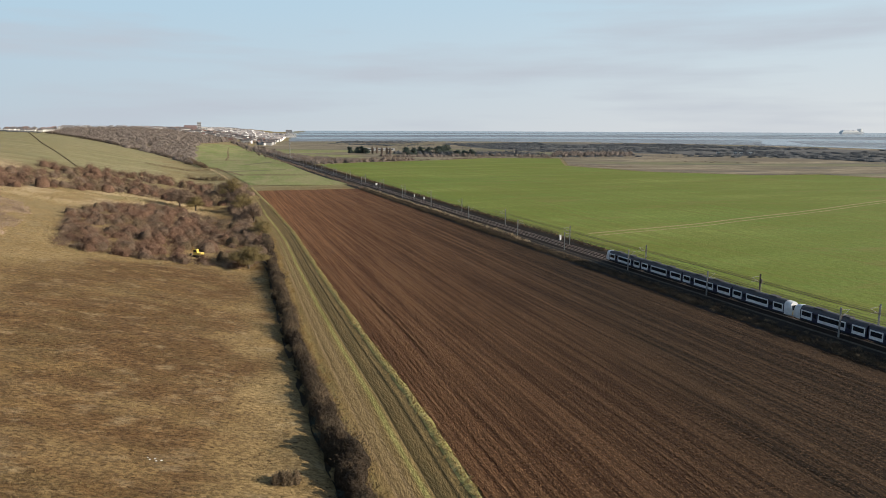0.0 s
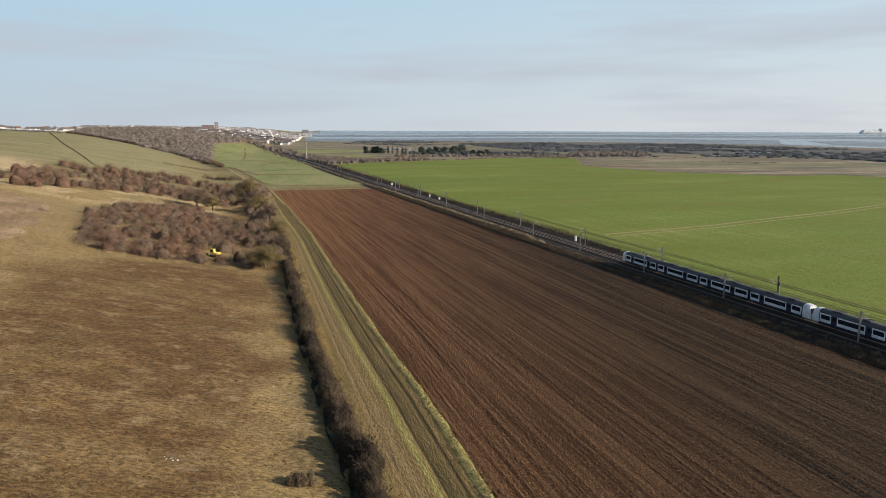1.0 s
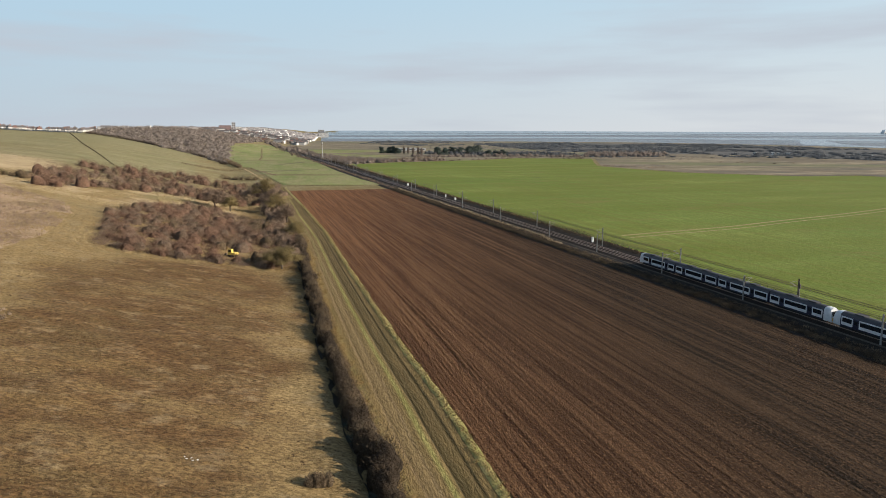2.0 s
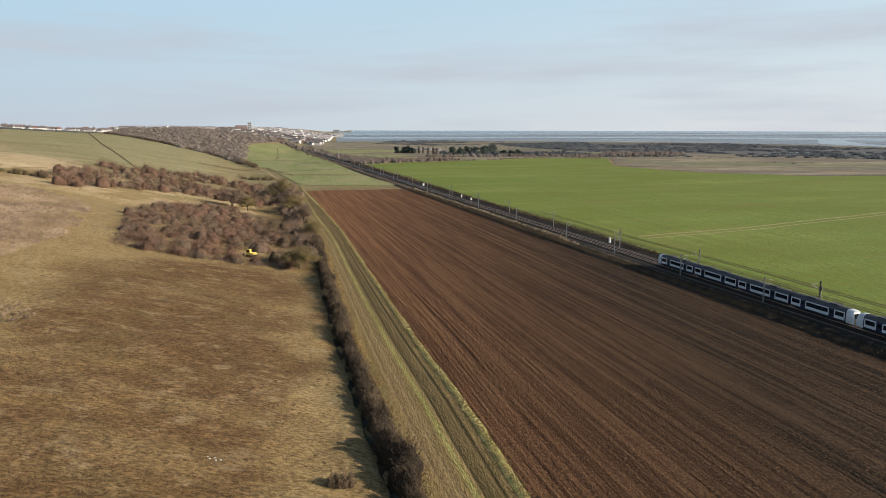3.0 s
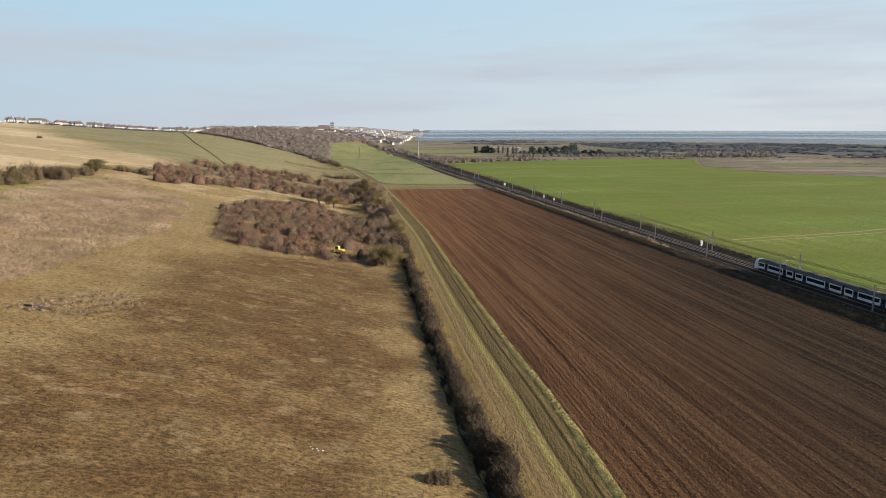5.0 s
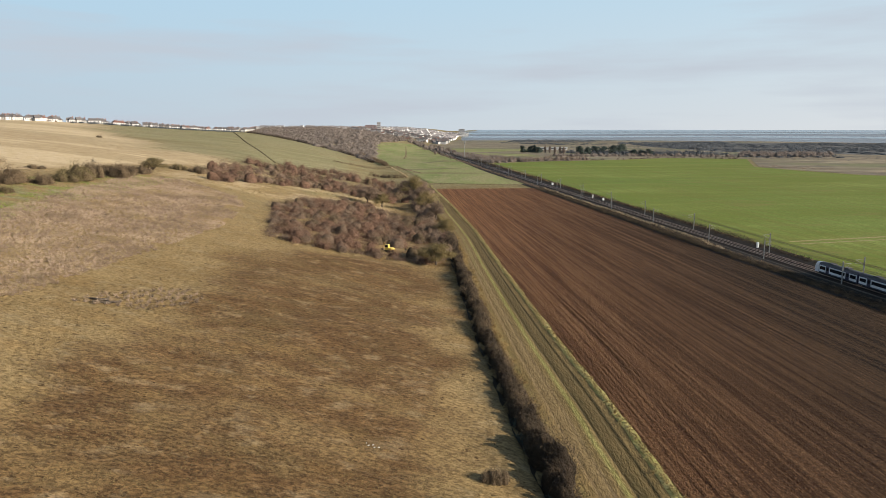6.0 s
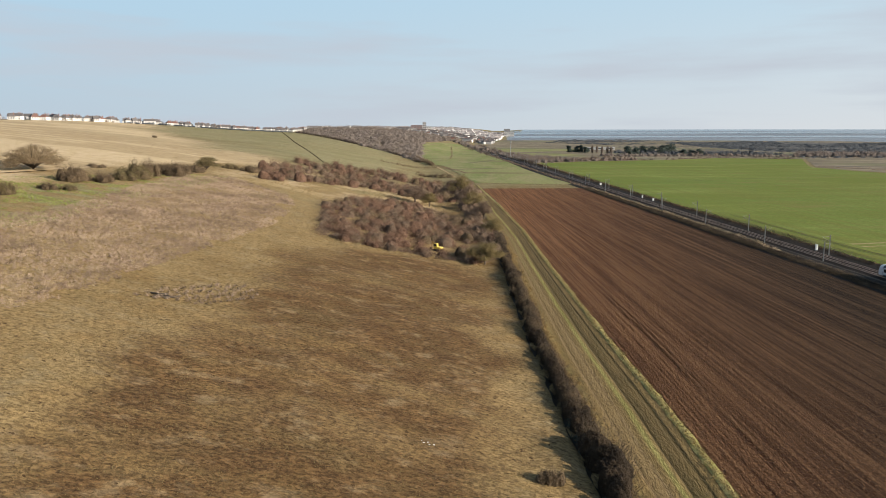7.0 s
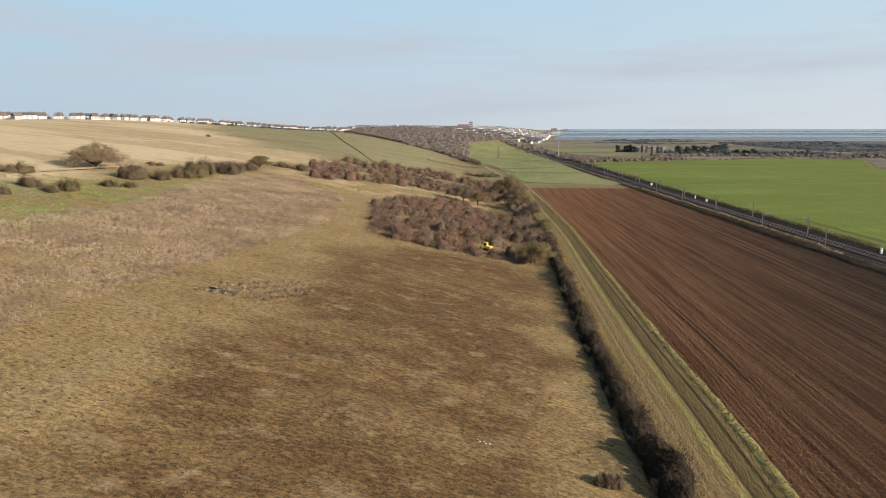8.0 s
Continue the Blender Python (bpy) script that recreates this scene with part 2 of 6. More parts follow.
l.new(across.outputs["Value"], shade_ramp.inputs["Value"])
lie = shade_ramp.outputs["Result"]
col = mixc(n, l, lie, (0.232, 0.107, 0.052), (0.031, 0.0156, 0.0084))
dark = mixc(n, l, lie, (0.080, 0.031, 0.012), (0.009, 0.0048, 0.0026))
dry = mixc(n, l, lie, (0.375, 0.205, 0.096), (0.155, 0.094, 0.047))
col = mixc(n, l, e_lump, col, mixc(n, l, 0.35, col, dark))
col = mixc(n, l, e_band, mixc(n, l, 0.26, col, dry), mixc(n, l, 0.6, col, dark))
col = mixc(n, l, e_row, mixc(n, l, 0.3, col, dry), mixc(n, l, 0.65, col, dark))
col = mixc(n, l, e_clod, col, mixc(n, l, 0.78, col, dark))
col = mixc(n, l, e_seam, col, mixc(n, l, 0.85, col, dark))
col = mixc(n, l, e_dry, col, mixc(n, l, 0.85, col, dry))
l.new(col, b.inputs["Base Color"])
b.inputs["Roughness"].default_value, b.inputs["Specular IOR Level"].default_value = 0.95, 0.1
bump(n, l, b, e_clod, 0.9, 0.15)

# young winter wheat with faint drill lines
CROP, n, l, b = nodes("winter_wheat")
c_big = tex(n, l, 0.009, 4, 0.6, (2.2, 1, 1), 0.0, 0.36, 0.64)
c_mid = tex(n, l, 0.025, 4, 0.65, (4, 1, 1), 0.35, 0.38, 0.62)
c_row = tex(n, l, 0.30, 3, 0.65, (60.0, 1.0, 1.0), ROW_TURN, 0.42, 0.62)
c_fine = tex(n, l, 0.9, 3, 0.7, (2, 1, 1), ROW_TURN, 0.36, 0.64)
c_bare = tex(n, l, 0.035, 5, 0.7, (3, 1, 1), 0.3, 0.56, 0.72)
col = mixc(n, l, c_big, (0.125, 0.192, 0.038), (0.222, 0.262, 0.070))
col = mixc(n, l, c_mid, col, (0.136, 0.172, 0.031))
col = mixc(n, l, c_row, col, mixc(n, l, 0.6, col, (0.155, 0.142, 0.036)))
col = mixc(n, l, c_fine, col, mixc(n, l, 0.6, col, (0.086, 0.112, 0.020)))
col = mixc(n, l, c_bare, col, (0.165, 0.148, 0.048))
l.new(col, b.inputs["Base Color"])
b.inputs["Roughness"].default_value, b.inputs["Specular IOR Level"].default_value = 0.95, 0.08
bump(n, l, b, c_fine, 0.6, 0.12)

PASTURE, n, l, b = nodes("pasture")
p_big = tex(n, l, 0.012, 4, 0.6, (2.5, 1, 1), 1.8, 0.40, 0.60)
p_dry = tex(n, l, 0.04, 6, 0.75, (3, 1, 1), 1.8, 0.46, 0.60)
p_bare = tex(n, l, 0.022, 6, 0.72, (4, 1, 1), 0.15, 0.55, 0.66)
p_fine = tex(n, l, 0.4, 3, 0.7, (2, 1, 1), 1.8, 0.34, 0.66)
col = mixc(n, l, p_big, (0.160, 0.198, 0.062), (0.240, 0.245, 0.100))
col = mixc(n, l, p_dry, col, (0.270, 0.245, 0.122))
col = mixc(n, l, p_bare, col, (0.165, 0.135, 0.070))
col = mixc(n, l, p_fine, col, mixc(n, l, 0.35, col, (0.06, 0.062, 0.02)))
l.new(col, b.inputs["Base Color"])
b.inputs["Roughness"].default_value, b.inputs["Specular IOR Level"].default_value = 0.95, 0.1
RUT = mottled("bare_rut", (0.52, 0.40, 0.24), (0.42, 0.31, 0.18), (0.32, 0.23, 0.13), 0.3, 1.6, stretch=(6, 1, 1), turn=TRACK_TURN)
TRACKGRASS, n, l, b = nodes("track_grass")
att = n.new("ShaderNodeAttribute")
att.attribute_name = "wear"
sep = n.new("ShaderNodeSeparateColor")
l.new(att.outputs["Color"], sep.inputs["Color"])
t_fine = tex(n, l, 2.8, 3, 0.65, (2.5, 1, 1), TRACK_TURN, 0.34, 0.66)
t_mid = tex(n, l, 0.5, 3, 0.6, (10.0, 1, 1), TRACK_TURN, 0.34, 0.66)
col = mixc(n, l, t_mid, (0.235, 0.162, 0.070), (0.170, 0.120, 0.048))
col = mixc(n, l, sep.outputs["Green"], col, mixc(n, l, t_mid, (0.320, 0.285, 0.100), (0.230, 0.210, 0.066)))
col = mixc(n, l, sep.outputs["Red"], col, mixc(n, l, t_mid, (0.215, 0.148, 0.074), (0.275, 0.195, 0.100)))
col = mixc(n, l, sep.outputs["Blue"], col, mixc(n, l, t_mid, (0.036, 0.029, 0.014), (0.056, 0.046, 0.022)))
col = mixc(n, l, t_fine, col, mixc(n, l, 0.45, col, (0.045, 0.034, 0.014)))
l.new(col, b.inputs["Base Color"])
b.inputs["Roughness"].default_value, b.inputs["Specular IOR Level"].default_value = 0.95, 0.1
bump(n, l, b, t_fine, 0.6, 0.15)
PATHGRASS = mottled("trodden_wheat", (0.340, 0.270, 0.130), (0.250, 0.215, 0.092), (0.180, 0.140, 0.062), 0.1, 0.8)
VERGE = mottled("rank_verge", (0.420, 0.340, 0.145), (0.290, 0.275, 0.080), (0.170, 0.145, 0.048), 0.22, 1.6, relief=0.8, depth=0.25)
SALTING, n, l, b = nodes("rough_marsh")
m_big = tex(n, l, 0.014, 5, 0.7, (2.5, 1, 1), 0.1, 0.42, 0.58)
m_wet = tex(n, l, 0.035, 4, 0.7, (5.0, 1, 1), -0.1, 0.52, 0.62)
m_green = tex(n, l, 0.006, 3, 0.6, (3.0, 1, 1), 0.0, 0.52, 0.62)
m_fine = tex(n, l, 0.2, 3, 0.7, (5.0, 1, 1), 0.05, 0.36, 0.66)
col = mixc(n, l, m_big, (0.180, 0.146, 0.102), (0.335, 0.275, 0.184))
col = mixc(n, l, m_green, col, (0.190, 0.195, 0.098))
col = mixc(n, l, m_fine, col, mixc(n, l, 0.7, col, (0.07, 0.062, 0.046)))
col = mixc(n, l, m_wet, col, (0.100, 0.092, 0.080))
l.new(col, b.inputs["Base Color"])
b.inputs["Roughness"].default_value, b.inputs["Specular IOR Level"].default_value = 0.95, 0.1
MUD = mottled("tidal_mud", (0.150, 0.164, 0.184), (0.195, 0.206, 0.222), (0.130, 0.144, 0.162), 0.004, 0.02, rough=0.5, relief=0, stretch=(8, 1, 1), spec=0.5)
BALLAST = mottled("ballast", (0.026, 0.018, 0.014), (0.038, 0.026, 0.020), (0.014, 0.010, 0.008), 0.2, 3.0, relief=0.9, depth=0.12)
WHEELING = mottled("wheel_mud", (0.085, 0.085, 0.026), (0.130, 0.110, 0.042), (0.060, 0.050, 0.020), 0.05, 0.5, relief=0)
POACHED = mottled("poached_grass", (0.120, 0.105, 0.050), (0.165, 0.140, 0.068), (0.100, 0.105, 0.040), 0.04, 0.3, relief=0)
# Ditch floor colour, darkened to paint in the shade under the hedge
SHADED_DITCH = mottled("shaded_ditch_floor", (0.030, 0.023, 0.014), (0.052, 0.040, 0.022), (0.016, 0.012, 0.008), 0.3, 2.5)
# Cess colour, darkened further to paint in the train's shadow
SHADED_CESS = mottled("shaded_cess_cinder", (0.019, 0.014, 0.010), (0.030, 0.022, 0.015), (0.011, 0.008, 0.006), 0.3, 2.0)

WATER, n, l, b = nodes("estuary_water")
wv = tex(n, l, 0.02, 4, 0.6, (8, 1, 1), 0.0)
l.new(mixc(n, l, wv, (0.10, 0.14, 0.17), (0.16, 0.19, 0.21)), b.inputs["Base Color"])
b.inputs["Roughness"].default_value = 0.22
bump(n, l, b, tex(n, l, 0.4, 3), 0.25, 0.3)

TWIG = varied("bare_twigs", (0.108, 0.077, 0.056), (0.262, 0.188, 0.134), thin=0.25, clump=0.22)
TWIG_RED = varied("blackthorn_twigs", (0.110, 0.064, 0.043), (0.255, 0.156, 0.106), thin=0.25, clump=0.22)
TWIG_OLIVE = varied("lichened_twigs", (0.110, 0.086, 0.038), (0.250, 0.192, 0.086), thin=0.25, clump=0.3)
SHRUB = varied("dense_hawthorn", (0.088, 0.063, 0.039), (0.195, 0.142, 0.088), thin=0.25, clump=0.3)
SHRUB_OLIVE = varied("dense_olive_scrub", (0.100, 0.080, 0.040), (0.215, 0.170, 0.084), thin=0.25, clump=0.3)
TWIG_DARK = varied("bramble_and_shaded_twigs", (0.022, 0.016, 0.011), (0.058, 0.042, 0.027), clump=0.3)
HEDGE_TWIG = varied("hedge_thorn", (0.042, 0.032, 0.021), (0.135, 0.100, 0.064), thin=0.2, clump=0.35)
WEED = varied("dry_weed_stems", (0.190, 0.136, 0.102), (0.50, 0.380, 0.285), thin=0.3, clump=0.09)
TUSSOCK = varied("dry_tussock", (0.170, 0.115, 0.045), (0.32, 0.225, 0.095))
GREENTUFT = varied("yellow_green_tufts", (0.180, 0.152, 0.062), (0.40, 0.332, 0.165), thin=0.3)
FRESHGRASS = varied("fresh_green_grass", (0.150, 0.185, 0.040), (0.330, 0.345, 0.110), thin=0.3, clump=0.25)
REED = varied("pale_reed", (0.30, 0.225, 0.13), (0.46, 0.36, 0.23), clump=0.3)
def twig_mass(name, c1, c2, fine, patch_):
    """Twigs too close to tell apart: a soft grain, shade painted into its gaps."""
    m, n, l, b = nodes(name)
    g1, g2 = tex(n, l, patch_, 3, 0.6), tex(n, l, fine, 4, 0.75, (1, 1, 1), 0.0, 0.36, 0.66)
    col = mixc(n, l, g1, c1, c2)
    col = mixc(n, l, g2, mixc(n, l, 0.45, col, tuple(0.45 * v for v in c1)), col)
    l.new(col, b.inputs["Base Color"])
    b.inputs["Roughness"].default_value, b.inputs["Specular IOR Level"].default_value = 0.95, 0.1
    bump(n, l, b, g2, 1.0, 0.6 / fine)
    return m


MASS_RED = twig_mass("blackthorn_mass", (0.102, 0.060, 0.041), (0.218, 0.134, 0.092), 1.6, 0.22)
MASS_GREY = twig_mass("thorn_mass", (0.100, 0.070, 0.050), (0.222, 0.158, 0.112), 1.6, 0.22)
MASS_DARK = twig_mass("shaded_bramble_mass", (0.030, 0.022, 0.015), (0.075, 0.054, 0.035), 2.0, 0.3)
MASS_SHRUB = twig_mass("hawthorn_mass", (0.084, 0.061, 0.038), (0.185, 0.135, 0.083), 1.6, 0.3)
# Far masses: distance haze painted into a paler, greyer colour
MASS_FAR = twig_mass("hazed_woodland_mass", (0.165, 0.134, 0.115), (0.245, 0.206, 0.178), 0.45, 0.05)
MASS_MARSH = twig_mass("hazed_marsh_mass", (0.058, 0.066, 0.076), (0.125, 0.134, 0.144), 0.3, 0.02)
STUBBLE = varied("cut_stubble", (0.110, 0.074, 0.030), (0.210, 0.146, 0.060))
STRAW = varied("glade_straw", (0.240, 0.180, 0.090), (0.360, 0.275, 0.145), clump=0.3)
OAKTWIG = varied("pale_oak_twigs", (0.170, 0.125, 0.072), (0.300, 0.225, 0.135), thin=0.35, clump=0.3)
BARK = mottled("bark", (0.095, 0.072, 0.050), (0.065, 0.05, 0.038), (0.13, 0.105, 0.08), 1.0, 6.0, relief=0.8, depth=0.05)
# Conifer, wood and marsh scrub colours lifted to paint in distance haze
CONIFER = varied("conifer_needles", (0.042, 0.060, 0.050), (0.075, 0.095, 0.082), thin=0.2)
WOOD_FAR = varied("hazed_woodland", (0.168, 0.136, 0.116), (0.262, 0.220, 0.190), thin=0.4, clump=0.05)
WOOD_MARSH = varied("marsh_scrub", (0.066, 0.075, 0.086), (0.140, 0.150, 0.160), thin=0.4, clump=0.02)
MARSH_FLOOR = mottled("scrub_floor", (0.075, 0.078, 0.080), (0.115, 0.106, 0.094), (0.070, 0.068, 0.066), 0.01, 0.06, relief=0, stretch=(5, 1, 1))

# ---------------------------------------------------------------- mesh helpers
def mesh_data(name, verts, faces, mat=None, smooth=False):
    me = bpy.data.meshes.new(name)
    me.from_pydata(np.asarray(verts, float).tolist(), [], [tuple(f) for f in np.asarray(faces).tolist()] if isinstance(faces, np.ndarray) else faces)
    if mat:
        me.materials.append(mat)
    if smooth:
        me.polygons.foreach_set("use_smooth", [True] * len(me.polygons))
    me.update()
    return me


def many_tris(name, tri_verts, mat):
    """A mesh of loose triangles from an array (count, 3, 3), made quickly."""
    v = np.ascontiguousarray(tri_verts.reshape(-1, 3), np.float32)
    k = len(v) // 3
    me = bpy.data.meshes.new(name)
    me.vertices.add(len(v))
    me.vertices.foreach_set("co", v.ravel())
    me.loops.add(len(v))
    me.loops.foreach_set("vertex_index", np.arange(len(v), dtype=np.int32))
    me.polygons.add(k)
    me.polygons.foreach_set("loop_start", np.arange(0, 3 * k, 3, dtype=np.int32))
    me.update(calc_edges=True)
    me.validate()
    me.materials.append(mat)
    return me


def thing(name, at, label, category, group="", turn=0.0):
    ob = new(name)
    ob.matrix_basis = pose(*at, 0, 0, turn)
    return tagged(ob, label, category, group)


def under(name, me, parent, label=""):
    ob = new(name, me)
    ob.parent = parent
    return tagged(ob, label)


def part(name, bm, mat, parent, label=""):
    """Links a bmesh as one mesh under a thing or a part."""
    me = bpy.data.meshes.new(name)
    bm.to_mesh(me)
    bm.free()
    me.materials.append(mat)
    return under(name, me, parent, label)


def box(x0, x1, y0, y1, z0, z1, bevel=0.0):
    bm = bmesh.new()
    bmesh.ops.create_cube(bm, size=1, matrix=Matrix.Translation(((x0 + x1) / 2, (y0 + y1) / 2, (z0 + z1) / 2)) @ Matrix.Diagonal((x1 - x0, y1 - y0, z1 - z0, 1)))
    if bevel:
        bmesh.ops.bevel(bm, geom=bm.edges[:], offset=bevel, segments=2, affect="EDGES", profile=0.5)
    return bm


def tube(p, q, r0, r1, sides=6):
    p, q = Vector(p), Vector(q)
    bm = bmesh.new()
    m = Matrix.Translation((p + q) / 2) @ (q - p).to_track_quat("Z", "Y").to_matrix().to_4x4()
    bmesh.ops.create_cone(bm, cap_ends=True, segments=sides, radius1=r0, radius2=r1, depth=(q - p).length, matrix=m)
    return bm


def prism(profile, x0, x1):
    """A closed profile of (y, z) points drawn along x."""
    bm = bmesh.new()
    a = [bm.verts.new((x0, y, z)) for y, z in profile]
    c = [bm.verts.new((x1, y, z)) for y, z in profile]
    k = len(profile)
    for i in range(k):
        bm.faces.new((a[i], a[(i + 1) % k], c[(i + 1) % k], c[i]))
    bm.faces.new(a[::-1])
    bm.faces.new(c)
    bmesh.ops.recalc_face_normals(bm, faces=bm.faces[:])
    return bm


def strip(name, left, right, ys, cols, lift, mat, label, category, kind="structure", relief=None):
    """A band draped over the land between two lines x(y)."""
    ys = np.asarray(ys, float)
    k = np.linspace(0, 1, cols)
    lx, rx = left(ys)[:, None], right(ys)[:, None]
    X = lx * (1 - k) + rx * k
    Y = np.repeat(ys[:, None], cols, 1)
    Z = terrain(X, Y) + lift
    if relief is not None:
        Z = Z + relief(X, Y, k[None, :])
    return drape(name, X, Y, Z, mat, label, category, kind)


def drape(name, X, Y, Z, mat, label, category, kind="structure"):
    r, c = X.shape
    i = np.arange(r * c).reshape(r, c)
    f = np.stack([i[:-1, :-1], i[:-1, 1:], i[1:, 1:], i[1:, :-1]], -1).reshape(-1, 4)
    ob = new(name, mesh_data(name, np.stack([X, Y, Z], -1).reshape(-1, 3), f, mat, True))
    return tagged(ob, label, category, kind=kind)


def patch(name, poly, step, lift, mat, label, category, kind="structure", relief=None):
    """A polygon of land, filled with a grid and draped."""
    from mathutils.geometry import delaunay_2d_cdt
    pts = []
    for (ax, ay), (bx, by) in zip(poly, poly[1:] + poly[:1]):
        k = max(1, int(math.hypot(bx - ax, by - ay) / step))
        pts += [(ax + (bx - ax) * i / k, ay + (by - ay) * i / k) for i in range(k)]
    m = len(pts)
    xs, ys = zip(*poly)
    gx, gy = np.meshgrid(np.arange(min(xs), max(xs), step), np.arange(min(ys), max(ys), step))
    gx, gy = gx.ravel(), gy.ravel()
    keep = edge_distance(poly, gx, gy) > step * 0.45
    pts += list(zip(gx[keep].tolist(), gy[keep].tolist()))
    co, _, faces, *_ = delaunay_2d_cdt([Vector(p) for p in pts], [(i, (i + 1) % m) for i in range(m)], [], 1, 0.01)
    X, Y = np.array([p.x for p in co]), np.array([p.y for p in co])
    Z = terrain(X, Y) + lift
    if relief is not None:
        Z = Z + relief(X, Y)
    ob = new(name, mesh_data(name, np.stack([X, Y, Z], -1), [tuple(f) for f in faces], mat, True))
    return tagged(ob, label, category, kind=kind)


# ---------------------------------------------------------------- ground: one sheet to the horizon
def axis(lo, a, b_, hi, step, growth=1.12, most=150):
    mid = list(np.arange(a, b_ + 0.01, step))
    s, x = step, b_
    while x < hi:
        s = min(s * growth, most)
        x += s
        mid.append(min(x, hi))
    s, x = step, a
    low = []
    while x > lo:
        s = min(s * growth, most)
        x -= s
        low.append(max(x, lo))
    return np.array(low[::-1] + mid)


gx = axis(-4800, -300, 110, 4800, 2.5)
gy = axis(-4800, 45, 430, 4950, 2.5)
X, Y = np.meshgrid(gx, gy)
keep_r = np.hypot(X, Y)
X, Y = X * np.where(keep_r > 4950, 4950 / keep_r, 1), Y * np.where(keep_r > 4950, 4950 / keep_r, 1)
lumps = (value_noise(X, Y, 9, 3) - 0.5) * 0.5 + (value_noise(X, Y, 3.5, 4) - 0.5) * 0.25
near = np.clip((hedge_u(X, Y) - 6) / 10, 0, 1) * (np.hypot(X, Y) < 600)
ground = drape("ground", X, Y, terrain(X, Y) + lumps * near, GROUND, "rough winter grassland rolling from hillside to coastal marsh", "ground")

U = hedge_u(X, Y)
# scrub: round the digger, further up the slope, beside the farm track
THICKET = [(-130, 240), (-150, 284), (-157, 340), (-143, 366), (-112, 352), (-90, 325), (-76, 300), (-62, 240), (-64, 226), (-74, 221), (-86, 216), (-100, 212), (-118, 211)]
BELT = [(-207, 330), (-250, 400), (-285, 490), (-262, 530), (-240, 575), (-195, 545), (-166, 560), (-132, 500), (-108, 400), (-150, 408), (-178, 396), (-196, 368)]
BELT2 = [(-60, 235), (-57, 228), (-76, 290), (-104, 380), (-134, 488), (-150, 560), (-172, 560), (-140, 470), (-112, 380), (-92, 320), (-72, 262)]
SCRUB = (THICKET, BELT, BELT2)
MEADOW = [(-18, 45), (-25, 76), (-24, 92), (-31, 111), (-40, 150), (-46, 172), (-60, 212), (-72, 220), (-92, 215), (-106, 202), (-107, 175), (-102, 145), (-91, 114),
          (-84, 98), (-85, 80), (-82, 65), (-81, 52), (-82, 38)]
m_d = edge_distance(MEADOW, X, Y) + (value_noise(X, Y, 14, 11) - 0.5) * 12 + (value_noise(X, Y, 5, 12) - 0.5) * 6
mown_k = sstep(-7, 13, m_d) * (0.66 + 0.55 * sstep(0.25, 0.55, 0.5 * value_noise(X - Y * 0.3, Y * 2.6, 26, 13) + 0.5 * value_noise(X, Y * 2, 8, 14)))
GREEN8 = [(-235, 140), (-150, 96), (-156, 136), (-172, 181), (-206, 275), (-212, 225), (-225, 165)]
g_d = edge_distance(GREEN8, X, Y) + (value_noise(X, Y, 12, 21) - 0.5) * 26
green_k = sstep(-8, 10, g_d) * (0.05 + 0.85 * sstep(0.40, 0.62, 0.6 * value_noise(X + Y * 0.5, Y * 2, 11, 22) + 0.4 * value_noise(X, Y * 2, 4, 23)))
hillgreen = sstep(15, 40, U) * sstep(395, 470, Y + (X + 300) * 0.45)
between = sstep(205, 280, Y) * sstep(4, 12, U) * (X > -245) * (0.0 + 0.3 * value_noise(X, Y * 1.5, 14, 37))
green_k = np.maximum(np.maximum(green_k, between), hillgreen * (0.7 + 0.45 * value_noise(X, Y * 1.6, 80, 33)))
PALE = [(-238, 120), (-560, 200), (-720, 420), (-790, 860), (-704, 880), (-560, 700), (-438, 575), (-333, 490), (-268, 452), (-250, 350)]
streaks = 0.6 * value_noise(X + Y * 0.35, Y * 5, 130, 35) + 0.4 * value_noise(X + Y * 0.3, Y * 6, 45, 36)
flat = ((U < 25) & (Y > 410)) | (Y > 1450)
green_k = np.maximum(green_k, flat * (0.4 + 0.5 * value_noise(X, Y, 30, 34)))
pale = sstep(-25, 20, edge_distance(PALE, X, Y) + (value_noise(X, Y, 60, 31) - 0.5) * 50) * (0.55 + 0.45 * sstep(0.3, 0.6, streaks))
glade = sstep(290, 330, Y) * (1 - sstep(440, 500, Y)) * sstep(6, 14, U) * sstep(-250, -225, X)
pale = np.maximum(pale, glade * 0.45 * sstep(0.35, 0.6, value_noise(X, Y * 1.4, 15, 47)))
green_k = green_k * (1 - pale * 0.85)
rim = sstep(0, 8, U) * (1 - sstep(6, 22, m_d)) * (X > -140) * (Y < 240)
straw_k = sstep(0.4, 0.7, value_noise(X, Y * 1.7, 17, 41)) * 0.7 * (U > 0)
straw_k = np.maximum(straw_k, sstep(205, 280, Y) * sstep(4, 12, U) * (X > -245) * (0.2 + 0.5 * value_noise(X, Y * 2, 12, 45)))
bank = 1 - sstep(-150, -120, X)
straw_k = np.maximum(straw_k, bank * (Y < 420) * (0.55 + 0.4 * value_noise(X, Y * 1.6, 9, 46)))
straw_k = np.maximum(straw_k, rim * (0.4 + 0.5 * value_noise(X, Y, 8, 43)))
# leaf litter under the scrub
for poly in SCRUB:
    mown_k = np.maximum(mown_k, 0.3 * sstep(-4, 3, edge_distance(poly, X, Y) + (value_noise(X, Y, 7, 44) - 0.5) * 8))
cover = np.stack([mown_k, green_k, straw_k, pale], -1).astype(np.float32)
layer = ground.data.attributes.new("cover", "FLOAT_COLOR", "POINT")
layer.data.foreach_set("color", cover.ravel())

# tidal mud, open water and the creeks of the marsh
th = np.radians(np.arange(-11.4, 75, 1.5))


